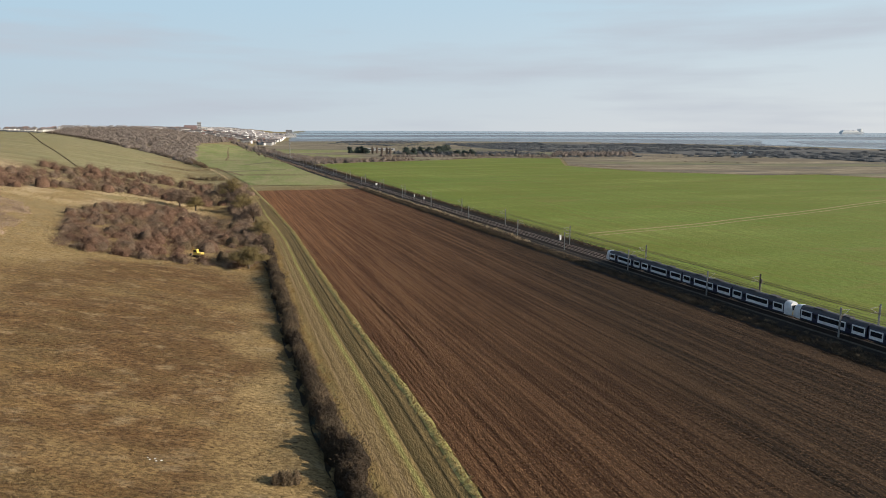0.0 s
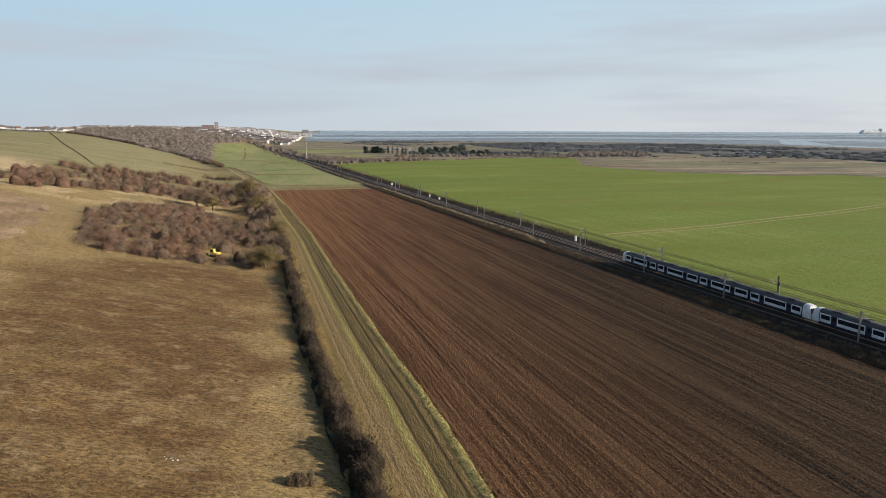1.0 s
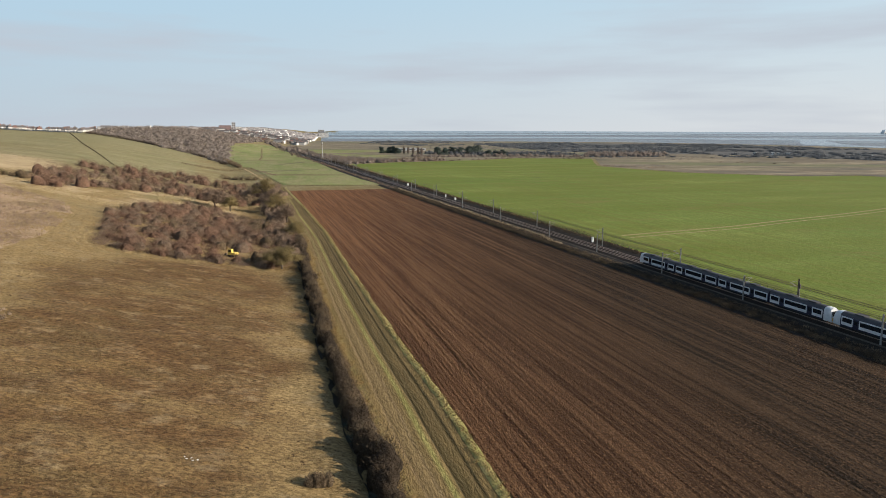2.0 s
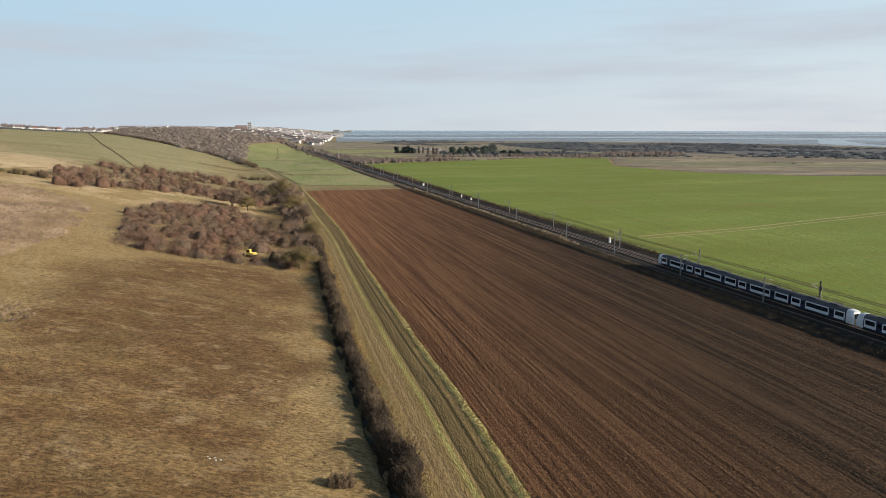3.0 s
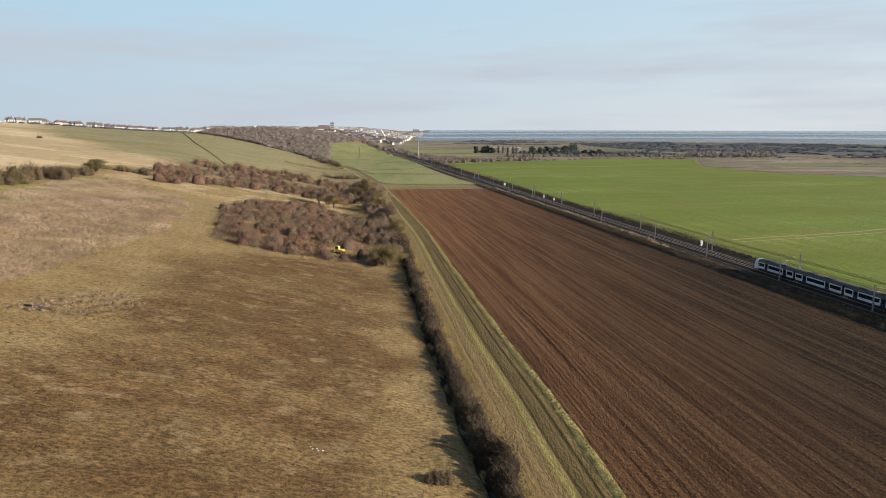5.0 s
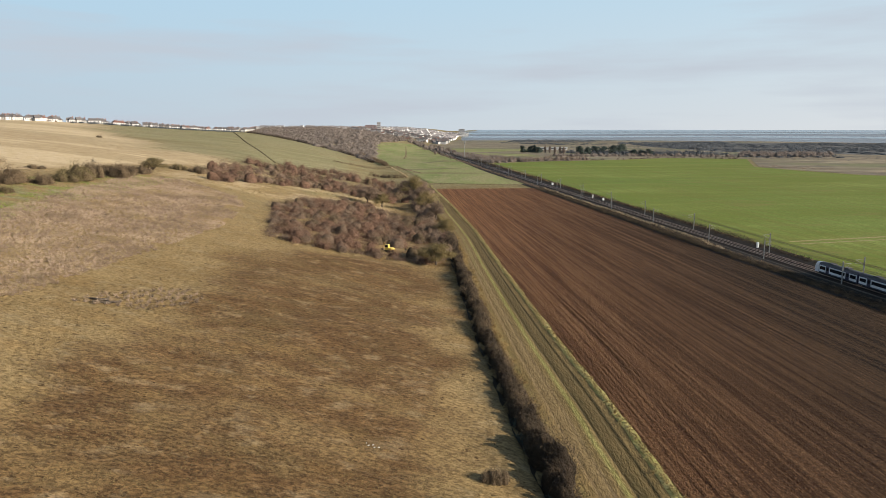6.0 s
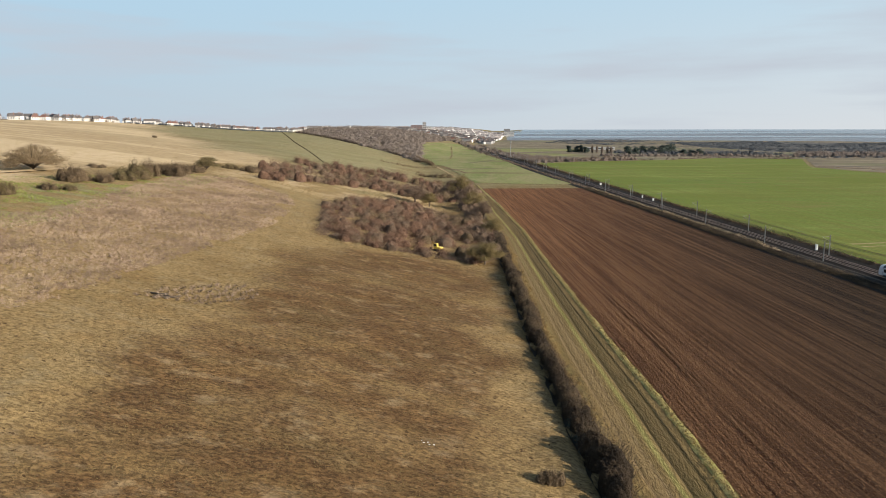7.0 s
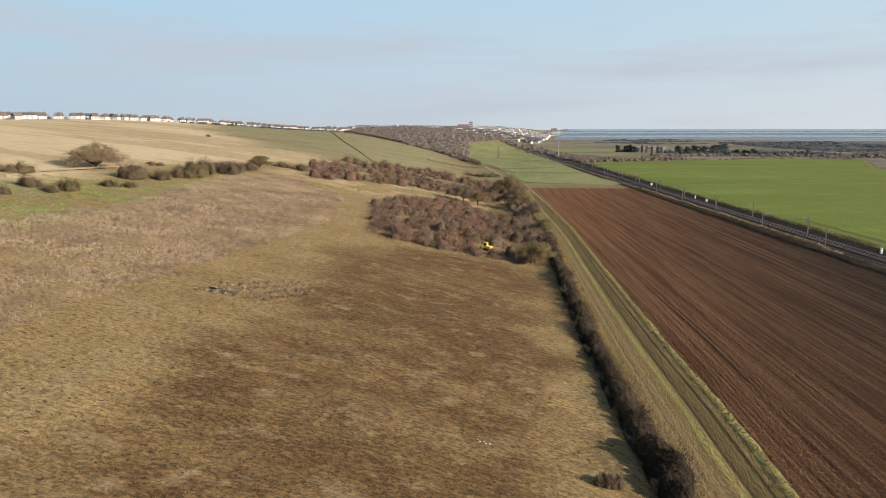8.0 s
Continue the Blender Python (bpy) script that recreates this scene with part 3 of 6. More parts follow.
def arc_band(name, r0, r1, lift, mat, label, category):
    k = np.linspace(0, 1, 12)
    R0, R1 = r0(th)[:, None], r1(th)[:, None]
    R = R0 * (1 - k) + R1 * k
    A = np.repeat(th[:, None], 12, 1)
    return drape(name, R * np.sin(A), R * np.cos(A), terrain(R * np.sin(A), R * np.cos(A)) + lift, mat, label, category)


arc_band("mudflat", lambda a: 2250 + 350 * np.cos(a * 3) - 350 * sstep(0.2, 0.9, a), lambda a: 4940 + 0 * a, 0.25, MUD, "flat grey tidal mud beyond the marsh", "mudflat")
arc_band("sea_channel", lambda a: 3150 + 60 * np.sin(a * 9), lambda a: 3380 + 90 * np.sin(a * 5), 0.5, WATER, "narrow pale channel of estuary water", "water")
for k, (r0, wd) in enumerate(((2480, 50), (2740, 34), (2960, 70), (3560, 60))):
    arc_band("tidal_channel", lambda a, k=k, r0=r0: r0 + 60 * np.sin(a * (7 + k) + k), lambda a, k=k, r0=r0, wd=wd: r0 + 60 * np.sin(a * (7 + k) + k) + wd * (0.15 + value_noise(a * 900, a * 0, 70, 95 + k)), 0.45, WATER, "thin pale thread of water on the mudflat", "water")
arc_band("sea", lambda a: 3800 + 120 * np.sin(a * 4), lambda a: 4940 + 0 * a, 0.6, WATER, "calm pale estuary water to the horizon", "water")
arc_band("sandbank", lambda a: 4150 + 40 * np.sin(a * 11), lambda a: 4260 + 60 * np.sin(a * 7 + 1), 0.9, MUD, "low dark sandbank bared by the tide", "sandbank")


def creek(pts, widths, lift):
    """A winding channel along a chain of points."""
    t0 = np.arange(len(pts))
    t = np.linspace(0, len(pts) - 1, 90)
    px_, py_ = np.interp(t, t0, [q[0] for q in pts]), np.interp(t, t0, [q[1] for q in pts])
    ker = np.ones(9) / 9
    px_, py_ = np.convolve(np.pad(px_, 4, "edge"), ker, "valid"), np.convolve(np.pad(py_, 4, "edge"), ker, "valid")
    w_ = np.interp(t, t0, widths) * (0.8 + 0.5 * value_noise(t * 30, t * 0, 40, 91))
    dx_, dy_ = np.gradient(px_), np.gradient(py_)
    ln = np.hypot(dx_, dy_) + 1e-6
    k = np.linspace(-1, 1, 5)
    X = px_[:, None] - (dy_ / ln * w_)[:, None] * k
    Y = py_[:, None] + (dx_ / ln * w_)[:, None] * k
    drape("creek", X, Y, terrain(X, Y) + lift, WATER, "bright tidal creek winding through mud", "water")


creek([(1420, 2900), (1330, 2780), (1180, 2420), (1075, 2150), (1085, 1960), (1105, 1800), (1120, 1660)], [30, 40, 55, 60, 45, 50, 55], 0.5)
creek([(1085, 2010), (1220, 1990), (1330, 2060), (1460, 2080), (1750, 2230)], [20, 30, 26, 40, 45], 0.55)
creek([(900, 2620), (1050, 2540), (1250, 2560), (1500, 2500), (1900, 2560)], [8, 16, 14, 20, 24], 0.5)

# ---------------------------------------------------------------- fields and track
PL_Y = [30, 81, 113.8, 153, 232, 311, 415, 533, 545]
PL_X = [16.5, 2.3, -6.8, -19.1, -42.4, -65.1, -98.4, -138, -141.5]


def plough_left(y):
    return np.interp(y, PL_Y, PL_X)


# rows of the ploughed field, with their own crests and furrows
s_ax = np.concatenate([np.arange(-130, -80, 0.9), np.arange(-80, 20, 0.45), np.arange(20, 60, 0.9), np.arange(60, 200, 1.8), np.arange(200, 440, 4.0)])
c_ax = np.arange(-118, 8, 0.24)
S, C = np.meshgrid(s_ax, c_ax, indexing="ij")
X, Y = 97 + S * PLOUGH_WAY[0] + C * PLOUGH_WAY[1], 131 + S * PLOUGH_WAY[1] - C * PLOUGH_WAY[0]
wander = C + (value_noise(S, C * 0, 60, 55) - 0.5) * 1.5
row_i = np.floor(wander / 0.96)
row_r = np.random.default_rng(5).random(400)[(row_i + 200).astype(int) % 400]
turned = wander / 0.96 - row_i
ridge = np.where(turned < 0.55, turned / 0.55, (1 - turned) / 0.45) * (0.015 + 0.07 * row_r ** 1.5) * (0.55 + 0.8 * value_noise(S / 1.6, row_i, 1.0, 57))
ridge += (value_noise(S / 0.7, C, 0.42, 51) - 0.5) * 0.09 + (value_noise(S / 30, C, 2.6, 53) - 0.5) * 0.16
tram = np.minimum(np.abs((wander + 3) % 12.0 - 0.9), np.abs((wander + 3) % 12.0 - 2.7))
ridge -= 0.05 * np.exp(-(tram / 0.35) ** 2) * sstep(0.3, 0.6, value_noise(S / 8, C, 7, 54))
Z = terrain(X, Y) + 0.14 + ridge
ok = (X > plough_left(Y) + 0.2 + (value_noise(X, Y, 2.5, 52) - 0.5) * 0.8) & (Y < 549 + (X + 141) * 0.36) & (Y > 40) & ((X - RX) * RC[0] + (Y - RY) * RC[1] < -11.8 + (value_noise(X, Y, 5, 56) - 0.5) * 1.2)
idx = np.arange(X.size).reshape(X.shape)
full = ok[:-1, :-1] & ok[1:, :-1] & ok[:-1, 1:] & ok[1:, 1:]
f = np.stack([idx[:-1, :-1], idx[1:, :-1], idx[1:, 1:], idx[:-1, 1:]], -1)[full]
used = np.unique(f)
remap = np.zeros(X.size, int)
remap[used] = np.arange(len(used))
V = np.stack([X, Y, Z], -1).reshape(-1, 3)[used]
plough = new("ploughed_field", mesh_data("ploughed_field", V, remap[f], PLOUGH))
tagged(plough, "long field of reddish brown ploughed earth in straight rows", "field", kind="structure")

CROP_POLY = [(99 + 22, 100), (98.8, 152.5), (90.3, 183), (62, 267), (22.7, 386), (-32, 551), (-86, 717), (-146, 896), (-99, 958), (8, 1036), (81, 1115),
             (194, 1108), (172, 960), (162, 884), (186, 834), (230, 760), (328, 707), (395, 722), (430, 660), (700, 560), (900, 300), (500, 90)]
patch("wheat_field", CROP_POLY, 14, 0.2, CROP, "broad flat field of young green wheat", "field")
FAR_GREEN = [(-455, 1371), (-452, 1558), (-412, 1580), (-281, 1210), (-186, 905), (-133, 740), (-96, 637), (-70, 577), (-107, 565), (-150, 570), (-218, 740), (-250, 815), (-286, 850), (-394, 1178)]
patch("pasture", FAR_GREEN, 14, 0.3, PASTURE, "sloping green pasture beyond the ploughed field", "field")
patch("poached_ground", [(-216, 738), (-190, 752), (-164, 783), (-166, 790), (-196, 768), (-218, 750)], 6, 0.36, POACHED, "muddy poached band across the pasture", "ground")
patch("poached_ground", [(-232, 880), (-218, 930), (-217, 962), (-225, 960), (-233, 915), (-238, 886)], 6, 0.36, POACHED, "muddy poached band across the pasture", "ground")
patch("marsh_pasture", [(-230, 1150), (-170, 1130), (-110, 1180), (-150, 1240), (-250, 1270)], 20, 0.3, PASTURE, "small green marsh pasture", "field")
patch("marsh_pasture", [(-330, 1500), (-160, 1500), (-130, 1420), (-270, 1290)], 20, 0.3, PASTURE, "small green marsh pasture", "field")
SALT = [(-99, 962), (8, 1042), (81, 1122), (200, 1114), (178, 960), (168, 890), (190, 842), (234, 766), (330, 714), (395, 730), (440, 668), (705, 570),
        (1700, 700), (1750, 1500), (1350, 2300), (900, 2600), (0, 2750), (-560, 2650), (-505, 2250), (-452, 1800), (-400, 1600), (-330, 1370), (-262, 1180), (-190, 980)]
MARSH_WOOD = [(98, 1730), (200, 1430), (357, 1370), (447, 1310), (560, 1215), (640, 980), (1300, 800), (1500, 1200), (1040, 1500), (900, 1800), (760, 2150), (430, 2280), (250, 2340), (60, 2000)]
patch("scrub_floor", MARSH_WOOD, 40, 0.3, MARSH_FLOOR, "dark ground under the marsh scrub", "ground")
patch("rough_marsh", SALT, 30, 0.18, SALTING, "tawny rough grazing marsh behind the wheat", "marsh")

ys = np.arange(40, 548, 1.5)
track = strip("grass_track", lambda y: hedge_x(y) + 2.2, lambda y: plough_left(y) - 0.6, ys, 90, 0.10, TRACKGRASS, "worn grass farm track with wheel ruts beside the hedge", "track",
              relief=lambda x, y, k: (value_noise(x, y, 1.2, 61) - 0.5) * 0.05 - 0.05 * np.exp(-((k - 0.27) / 0.022) ** 2) - 0.05 * np.exp(-((k - 0.40) / 0.022) ** 2)
              - 0.08 * np.exp(-((k - 0.64) / 0.02) ** 2) - 0.08 * np.exp(-((k - 0.82) / 0.02) ** 2))
tk, ty = np.meshgrid(np.linspace(0, 1, 90), ys)
wob = (value_noise(ty, ty * 0, 18, 68) - 0.5) * 0.03
frayed = 0.75 + 0.5 * value_noise(ty / 6, tk * 10, 1.0, 69)


def lane(mid, half):
    return np.clip(np.exp(-((tk + wob - mid) / half) ** 2) * frayed, 0, 1)


bare = np.clip(np.maximum(np.maximum(lane(0.26, 0.02), lane(0.41, 0.024)), 0.5 * lane(0.34, 0.08)) * (1 - 0.4 * sstep(180, 320, ty)), 0, 1)
lush = np.clip((1.2 + 0.3 * sstep(120, 220, ty)) * lane(0.545, 0.03) + 0.3 * lane(0.10, 0.05) + 0.6 * sstep(150, 260, ty) * lane(0.34, 0.03), 0, 1)
damp = np.clip(np.maximum(np.maximum(lane(0.63, 0.014), lane(0.84, 0.02)), 0.62 * np.maximum(lane(0.69, 0.06), lane(0.78, 0.06))) * (1 - 0.4 * sstep(200, 330, ty)), 0, 1)
wear = np.stack([np.clip(bare, 0, 1), lush, damp, np.ones_like(bare)], -1).astype(np.float32)
layer = track.data.attributes.new("wear", "FLOAT_COLOR", "POINT")
layer.data.foreach_set("color", wear.ravel())
# Dark strip along the ditch, standing in for the hedge's shade
strip("ditch_bed", lambda y: hedge_x(y) - 1.6 + 0.9 * (value_noise(y, y * 0, 4, 65) - 0.5), lambda y: hedge_x(y) + 2.5 + 0.7 * (value_noise(y, y * 0, 3, 66) - 0.5), np.arange(46, 330, 1.5), 9, 0.14, SHADED_DITCH, "ditch bed under the hedge, its shade painted dark", "ditch",
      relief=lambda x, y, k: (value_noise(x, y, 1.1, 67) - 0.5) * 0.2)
strip("verge", lambda y: plough_left(y) - 1.1 + 0.35 * (value_noise(y, y * 0, 5, 63) - 0.5), lambda y: plough_left(y) + 0.4 + 0.6 * (value_noise(y, y * 0, 4, 64) - 0.5), ys, 6, 0.13, VERGE, "rank tussocky grass verge along the plough", "verge",
      relief=lambda x, y, k: np.sin(np.pi * k) * 0.12 + (value_noise(x, y, 1.6, 62) - 0.5) * 0.16 * np.sin(np.pi * k))


# tractor lines along the edge of the wheat
for c_mid in (17.5, 19.3, 25.0, 26.8):
    S, C = np.meshgrid(np.arange(-150, 260, 4.0), np.array([-0.22, -0.11, 0.0, 0.11, 0.22]), indexing="ij")
    X, Y = rail(S, C * (0.7 + 0.6 * value_noise(S, C * 0, 9, 96)) + c_mid + 0.35 * np.sin(S * 0.03) + (value_noise(S, C * 0, 40, 97) - 0.5) * 1.2)
    drape("tractor_line", X, Y, terrain(X, Y) + 0.26 - 0.04 * (C == 0), WHEELING, "thin dark tractor wheel line in young wheat", "rut")
lx_ = np.arange(-40, 150, 4.0)
for off in (0.0, 2.0):
    k = np.array([-0.35, 0.0, 0.35])
    ly_ = np.interp(lx_, [-40, -26, 49, 142, 150], [575, 589, 660, 721, 726])
    X = lx_[:, None] + 0 * k
    Y = ly_[:, None] + k + off + (value_noise(lx_, lx_ * 0, 15, 98) - 0.5)[:, None]
    drape("tractor_line", X, Y, terrain(X, Y) + 0.27, WHEELING, "thin dark tractor wheel line in young wheat", "rut")
# farm track over the brow, pale and dry
ty_ = np.arange(150, 470, 4.0)
strip("farm_track", lambda y: np.interp(y, [150, 173, 210, 277, 360, 470], [-236, -238, -245, -257, -266, -268]), lambda y: np.interp(y, [150, 173, 210, 277, 360, 470], [-232, -234.5, -241.5, -253.5, -262, -264]),
      ty_, 4, 0.3, RUT, "dry pale farm track over the brow of the hill", "track")
# field path across the wheat
GP_X, GP_Y = [60, 84, 128, 190, 245, 286, 400, 620], [299, 313, 336, 378, 418, 446, 520, 640]
gp = np.arange(66, 620, 6.0)
gpy = np.interp(gp, GP_X, GP_Y)
k = np.linspace(-1, 1, 4)
drape("field_drain", gp[:, None] + k * 1.6, gpy[:, None] - k * 3.6 + 1.0 * np.sin(gp[:, None] * 0.05), terrain(gp[:, None] + k, gpy[:, None] - k) + 0.26 - 0.1 * (1 - k * k), PATHGRASS, "faint bare path across the green wheat", "path")

# ---------------------------------------------------------------- growing things
def twigs(at, rad, count, length, width, r, lean=0.5, shell=0.6, wild=0.9, facing=2.1):
    """Thin twigs in domes. at (k,3) dome bases, rad (k,3) their half sizes; count for each. Gives loose triangles."""
    k = len(at)
    i = np.repeat(np.arange(k), count)
    m = len(i)
    d = r.normal(size=(m, 3))
    d /= np.linalg.norm(d, axis=1)[:, None]
    d[:, 2] = np.abs(d[:, 2])
    q = shell + (1 - shell) * r.random(m) ** 0.7
    q *= 0.74 + 0.42 * r.random(m)
    p = at[i] + d * rad[i] * q[:, None]
    grow = d * np.array([0.5, 0.5, 0.6]) + r.normal(size=(m, 3)) * wild
    grow[:, 2] += lean
    grow /= np.linalg.norm(grow, axis=1)[:, None]
    side = np.cross(grow, d * facing + r.normal(size=(m, 3)) * 0.4)
    side /= np.linalg.norm(side, axis=1)[:, None] + 1e-9
    ln = length * (0.5 + r.random(m))[:, None]
    wd = width * (0.6 + 0.8 * r.random(m))[:, None]
    a, b_, c = p - side * wd, p + side * wd, p + grow * ln
    return np.stack([a - grow * ln * 0.35, b_ - grow * ln * 0.35, c], 1)


def scatter(poly, gap, r, jitter=0.45, where=None):
    xs, ys_ = zip(*poly)
    X, Y = np.meshgrid(np.arange(min(xs), max(xs), gap), np.arange(min(ys_), max(ys_), gap))
    X, Y = X.ravel() + r.uniform(-jitter, jitter, X.size) * gap, Y.ravel() + r.uniform(-jitter, jitter, X.size) * gap
    ok = inside(poly, X, Y)
    if where is not None:
        ok &= where(X, Y)
    return X[ok], Y[ok]


def domes(X, Y, wide, high, r, spread=0.45):
    k = len(X)
    s = 1 + r.uniform(-spread, spread, k)
    at = np.stack([X, Y, terrain(X, Y)], 1)
    rad = np.stack([wide * s * r.uniform(0.8, 1.2, k), wide * s * r.uniform(0.8, 1.2, k), high * s * r.uniform(0.8, 1.2, k)], 1)
    return at, rad


def clumps(name, at, rad, mat, label, r, category="scrub", seg=11, rings=4, fit=0.58, lump=1.3):
    """Dense inner growth of each bush: lumpy rounded masses that the twigs stand out of."""
    k = len(at)
    if not k:
        return
    az = np.arange(seg) * 2 * np.pi / seg
    el = np.arange(rings) / rings * np.pi / 2
    d = np.stack([np.cos(el)[:, None] * np.cos(az), np.cos(el)[:, None] * np.sin(az), np.sin(el)[:, None] + 0 * az], -1).reshape(-1, 3)
    d = np.concatenate([d, [[0, 0, 1.0]]])
    p = at[:, None, :] + d * rad[:, None, :] * fit
    swell = 0.62 + 0.5 * value_noise(p[..., 0] + p[..., 2] * 0.7, p[..., 1] - p[..., 2] * 0.5, lump, 131) + 0.26 * value_noise(p[..., 0] - p[..., 2], p[..., 1] + p[..., 2], lump * 0.45, 132)
    p = at[:, None, :] + d * rad[:, None, :] * (fit * swell)[..., None]
    p[:, :seg, 2] = at[:, None, 2] - 0.2
    f = [(j * seg + i, j * seg + (i + 1) % seg, (j + 1) * seg + (i + 1) % seg, (j + 1) * seg + i) for j in range(rings - 1) for i in range(seg)]
    f += [((rings - 1) * seg + i, (rings - 1) * seg + (i + 1) % seg, rings * seg, rings * seg) for i in range(seg)]
    f = np.array(f)
    n_v = len(d)
    quads = (f[None, :(rings - 1) * seg] + (np.arange(k) * n_v)[:, None, None]).reshape(-1, 4)
    caps = (f[None, (rings - 1) * seg:, :3] + (np.arange(k) * n_v)[:, None, None]).reshape(-1, 3)
    ob = new(name, mesh_data(name, p.reshape(-1, 3), [tuple(q) for q in quads.tolist()] + [tuple(q) for q in caps.tolist()], mat, True))
    return tagged(ob, label, category, kind="stuff")


def thicket(name, tris, mat, label, category="scrub"):
    ob = new(name, many_tris(name, tris, mat))
    return tagged(ob, label, category, kind="stuff")


r = np.random.default_rng(11)
# the big patch of blackthorn round the digger
holes = [(-126, 262, 4), (-83, 236, 4.5), (-73, 262, 5), (-142, 300, 4), (-96, 330, 5), (-112, 300, 3.5)]


def free_of_holes(X, Y):
    ok = np.ones(X.shape, bool)
    for hx, hy, hr in holes:
        ok &= np.hypot(X - hx, (Y - hy) * 0.5) > hr
    return ok


X, Y = scatter(THICKET, 5.4, r, 0.6, lambda a, c: free_of_holes(a, c) & (value_noise(a, c, 9, 72) > 0.26))
at, rad = domes(X, Y, 3.0, 3.3, r, 0.3)
rad *= (0.55 + 0.85 * r.random(len(X)))[:, None]
tone = value_noise(X, Y, 12, 73) + r.normal(0, 0.28, len(X))
for k, (mat, lab) in enumerate(((TWIG_RED, "dense reddish brown leafless blackthorn thicket"), (TWIG, "dense grey brown leafless thorn scrub"), (SHRUB, "darker low bramble inside the thorn scrub"))):
    pick = (tone < 0.55, (tone >= 0.55) & (tone < 0.88), tone >= 0.88)[k]
    clumps("thicket_heart", at[pick], rad[pick], (MASS_RED, MASS_GREY, MASS_SHRUB)[k], "close tangled inside of the thorn scrub", r)
    thicket("blackthorn_thicket", twigs(at[pick], rad[pick], 900, 0.3, 0.034, r, lean=0.35, shell=0.8), mat, lab)
X, Y = scatter(THICKET, 2.2, r, 0.5, lambda a, c: free_of_holes(a, c) & (edge_distance(THICKET, a, c) < 5))
at, rad = domes(X, Y, 1.2, 1.3, r)
X2, Y2 = scatter(THICKET, 3.4, r, 0.6, lambda a, c: free_of_holes(a, c) & (value_noise(a, c, 9, 72) > 0.2))
at2, rad2 = domes(X2, Y2, 1.7, 1.5, r)
thicket("low_thorn", twigs(at2, rad2, 70, 0.42, 0.05, r, lean=0.3, shell=0.5), TWIG_RED, "low reddish thorn growth between taller bushes")
thicket("bramble_fringe", twigs(at, rad, 120, 0.45, 0.035, r), TWIG, "low tangled brown bramble fringing the thicket")

X, Y = scatter([(-160, 330), (-150, 372), (-100, 366), (-64, 300), (-56, 226), (-70, 212), (-120, 202), (-140, 236)], 1.9, r, 0.6, lambda a, c: (edge_distance(THICKET, a, c) > -7) & (edge_distance(THICKET, a, c) < 1) & (value_noise(a, c, 8, 76) > 0.45) & (hedge_u(a, c) > 5))
at, rad = domes(X, Y, 0.9, 0.6, r)
thicket("dead_grass", twigs(at, rad, 40, 0.3, 0.03, r, lean=0.3, shell=0.2), STRAW, "pale dead grass skirting the thicket", "grass")
X, Y = scatter([(-214, 318), (-260, 420), (-240, 470), (-120, 480), (-96, 370), (-140, 372), (-160, 340), (-150, 300), (-170, 300)], 1.7, r, 0.6, lambda a, c: value_noise(a, c, 10, 78) > 0.42)
at, rad = domes(X, Y, 1.0, 0.5, r)
thicket("dead_grass", twigs(at, rad, 22, 0.34, 0.045, r, lean=0.2, shell=0.2), STRAW, "pale dead grass in glades between the scrub", "grass")
# scrub belts further back
X, Y = scatter(BELT, 7.0, r, 0.6, lambda a, c: 0.7 * value_noise(a, c, 24, 71) + 0.8 * value_noise(a, c, 11, 74) > 0.72)
at, rad = domes(X, Y, 3.6, 4.4, r, 0.3)
rad *= (0.55 + 0.9 * r.random(len(X)))[:, None]
shade = r.random(len(X))
for pick, mat, mass in ((shade < 0.55, TWIG_RED, MASS_RED), ((shade >= 0.55) & (shade < 0.85), TWIG, MASS_GREY), (shade >= 0.85, SHRUB, MASS_SHRUB)):
    clumps("thicket_heart", at[pick], rad[pick], mass, "close tangled inside of the slope scrub", r, lump=1.8)
    thicket("blackthorn_thicket", twigs(at[pick], rad[pick], 480, 0.42, 0.055, r, lean=0.3, shell=0.85), mat, "broad belt of leafless brown scrub on the slope")
X, Y = scatter(BELT, 5.0, r, 0.6, lambda a, c: 0.7 * value_noise(a, c, 24, 71) + 0.8 * value_noise(a, c, 11, 74) > 0.66)
at, rad = domes(X, Y, 2.4, 2.0, r)
thicket("low_thorn", twigs(at, rad, 70, 0.5, 0.07, r, lean=0.3, shell=0.5), TWIG, "low brown thorn growth between taller bushes")
X, Y = scatter(BELT2, 4.2, r, 0.5)
at, rad = domes(X, Y, 3.2, 3.6, r)
clumps("thicket_heart", at, rad, MASS_GREY, "close tangled inside of the hawthorn belt", r, lump=1.6)
thicket("hawthorn_belt", twigs(at, rad, 260, 0.42, 0.045, r, lean=0.3, shell=0.75), TWIG, "belt of bare hawthorn beside the farm track")

# hedge in the ditch beside the track
hy = np.arange(48, 290, 0.9)
hx = hedge_x(hy) + r.normal(0, 0.7, len(hy)) + 0.9
size = 0.55 + 0.75 * value_noise(hy, hy * 0, 11, 81) + 0.35 * value_noise(hy, hy * 0, 3, 84) + 0.6 * np.exp(-((hy - 91) / 7) ** 2)
at = np.stack([hx, hy + r.uniform(-0.5, 0.5, len(hy)), terrain(hedge_x(hy) + 2.5, hy) - 0.5], 1)
rad = np.stack([1.5 * size, 1.5 * size, 3.3 * size], 1)
pick = r.random(len(hy)) < 0.97
# Core coloured dark to stand for the shade inside the hedge
clumps("hedge_core", at[pick], rad[pick], MASS_DARK, "tangled heart of the hedge, inner shade painted dark", r, "hedge", 9, 4, 0.6, 1.0)
# Sunlit and shaded stretches painted as a brown and a dark twig copy
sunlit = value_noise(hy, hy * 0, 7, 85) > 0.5
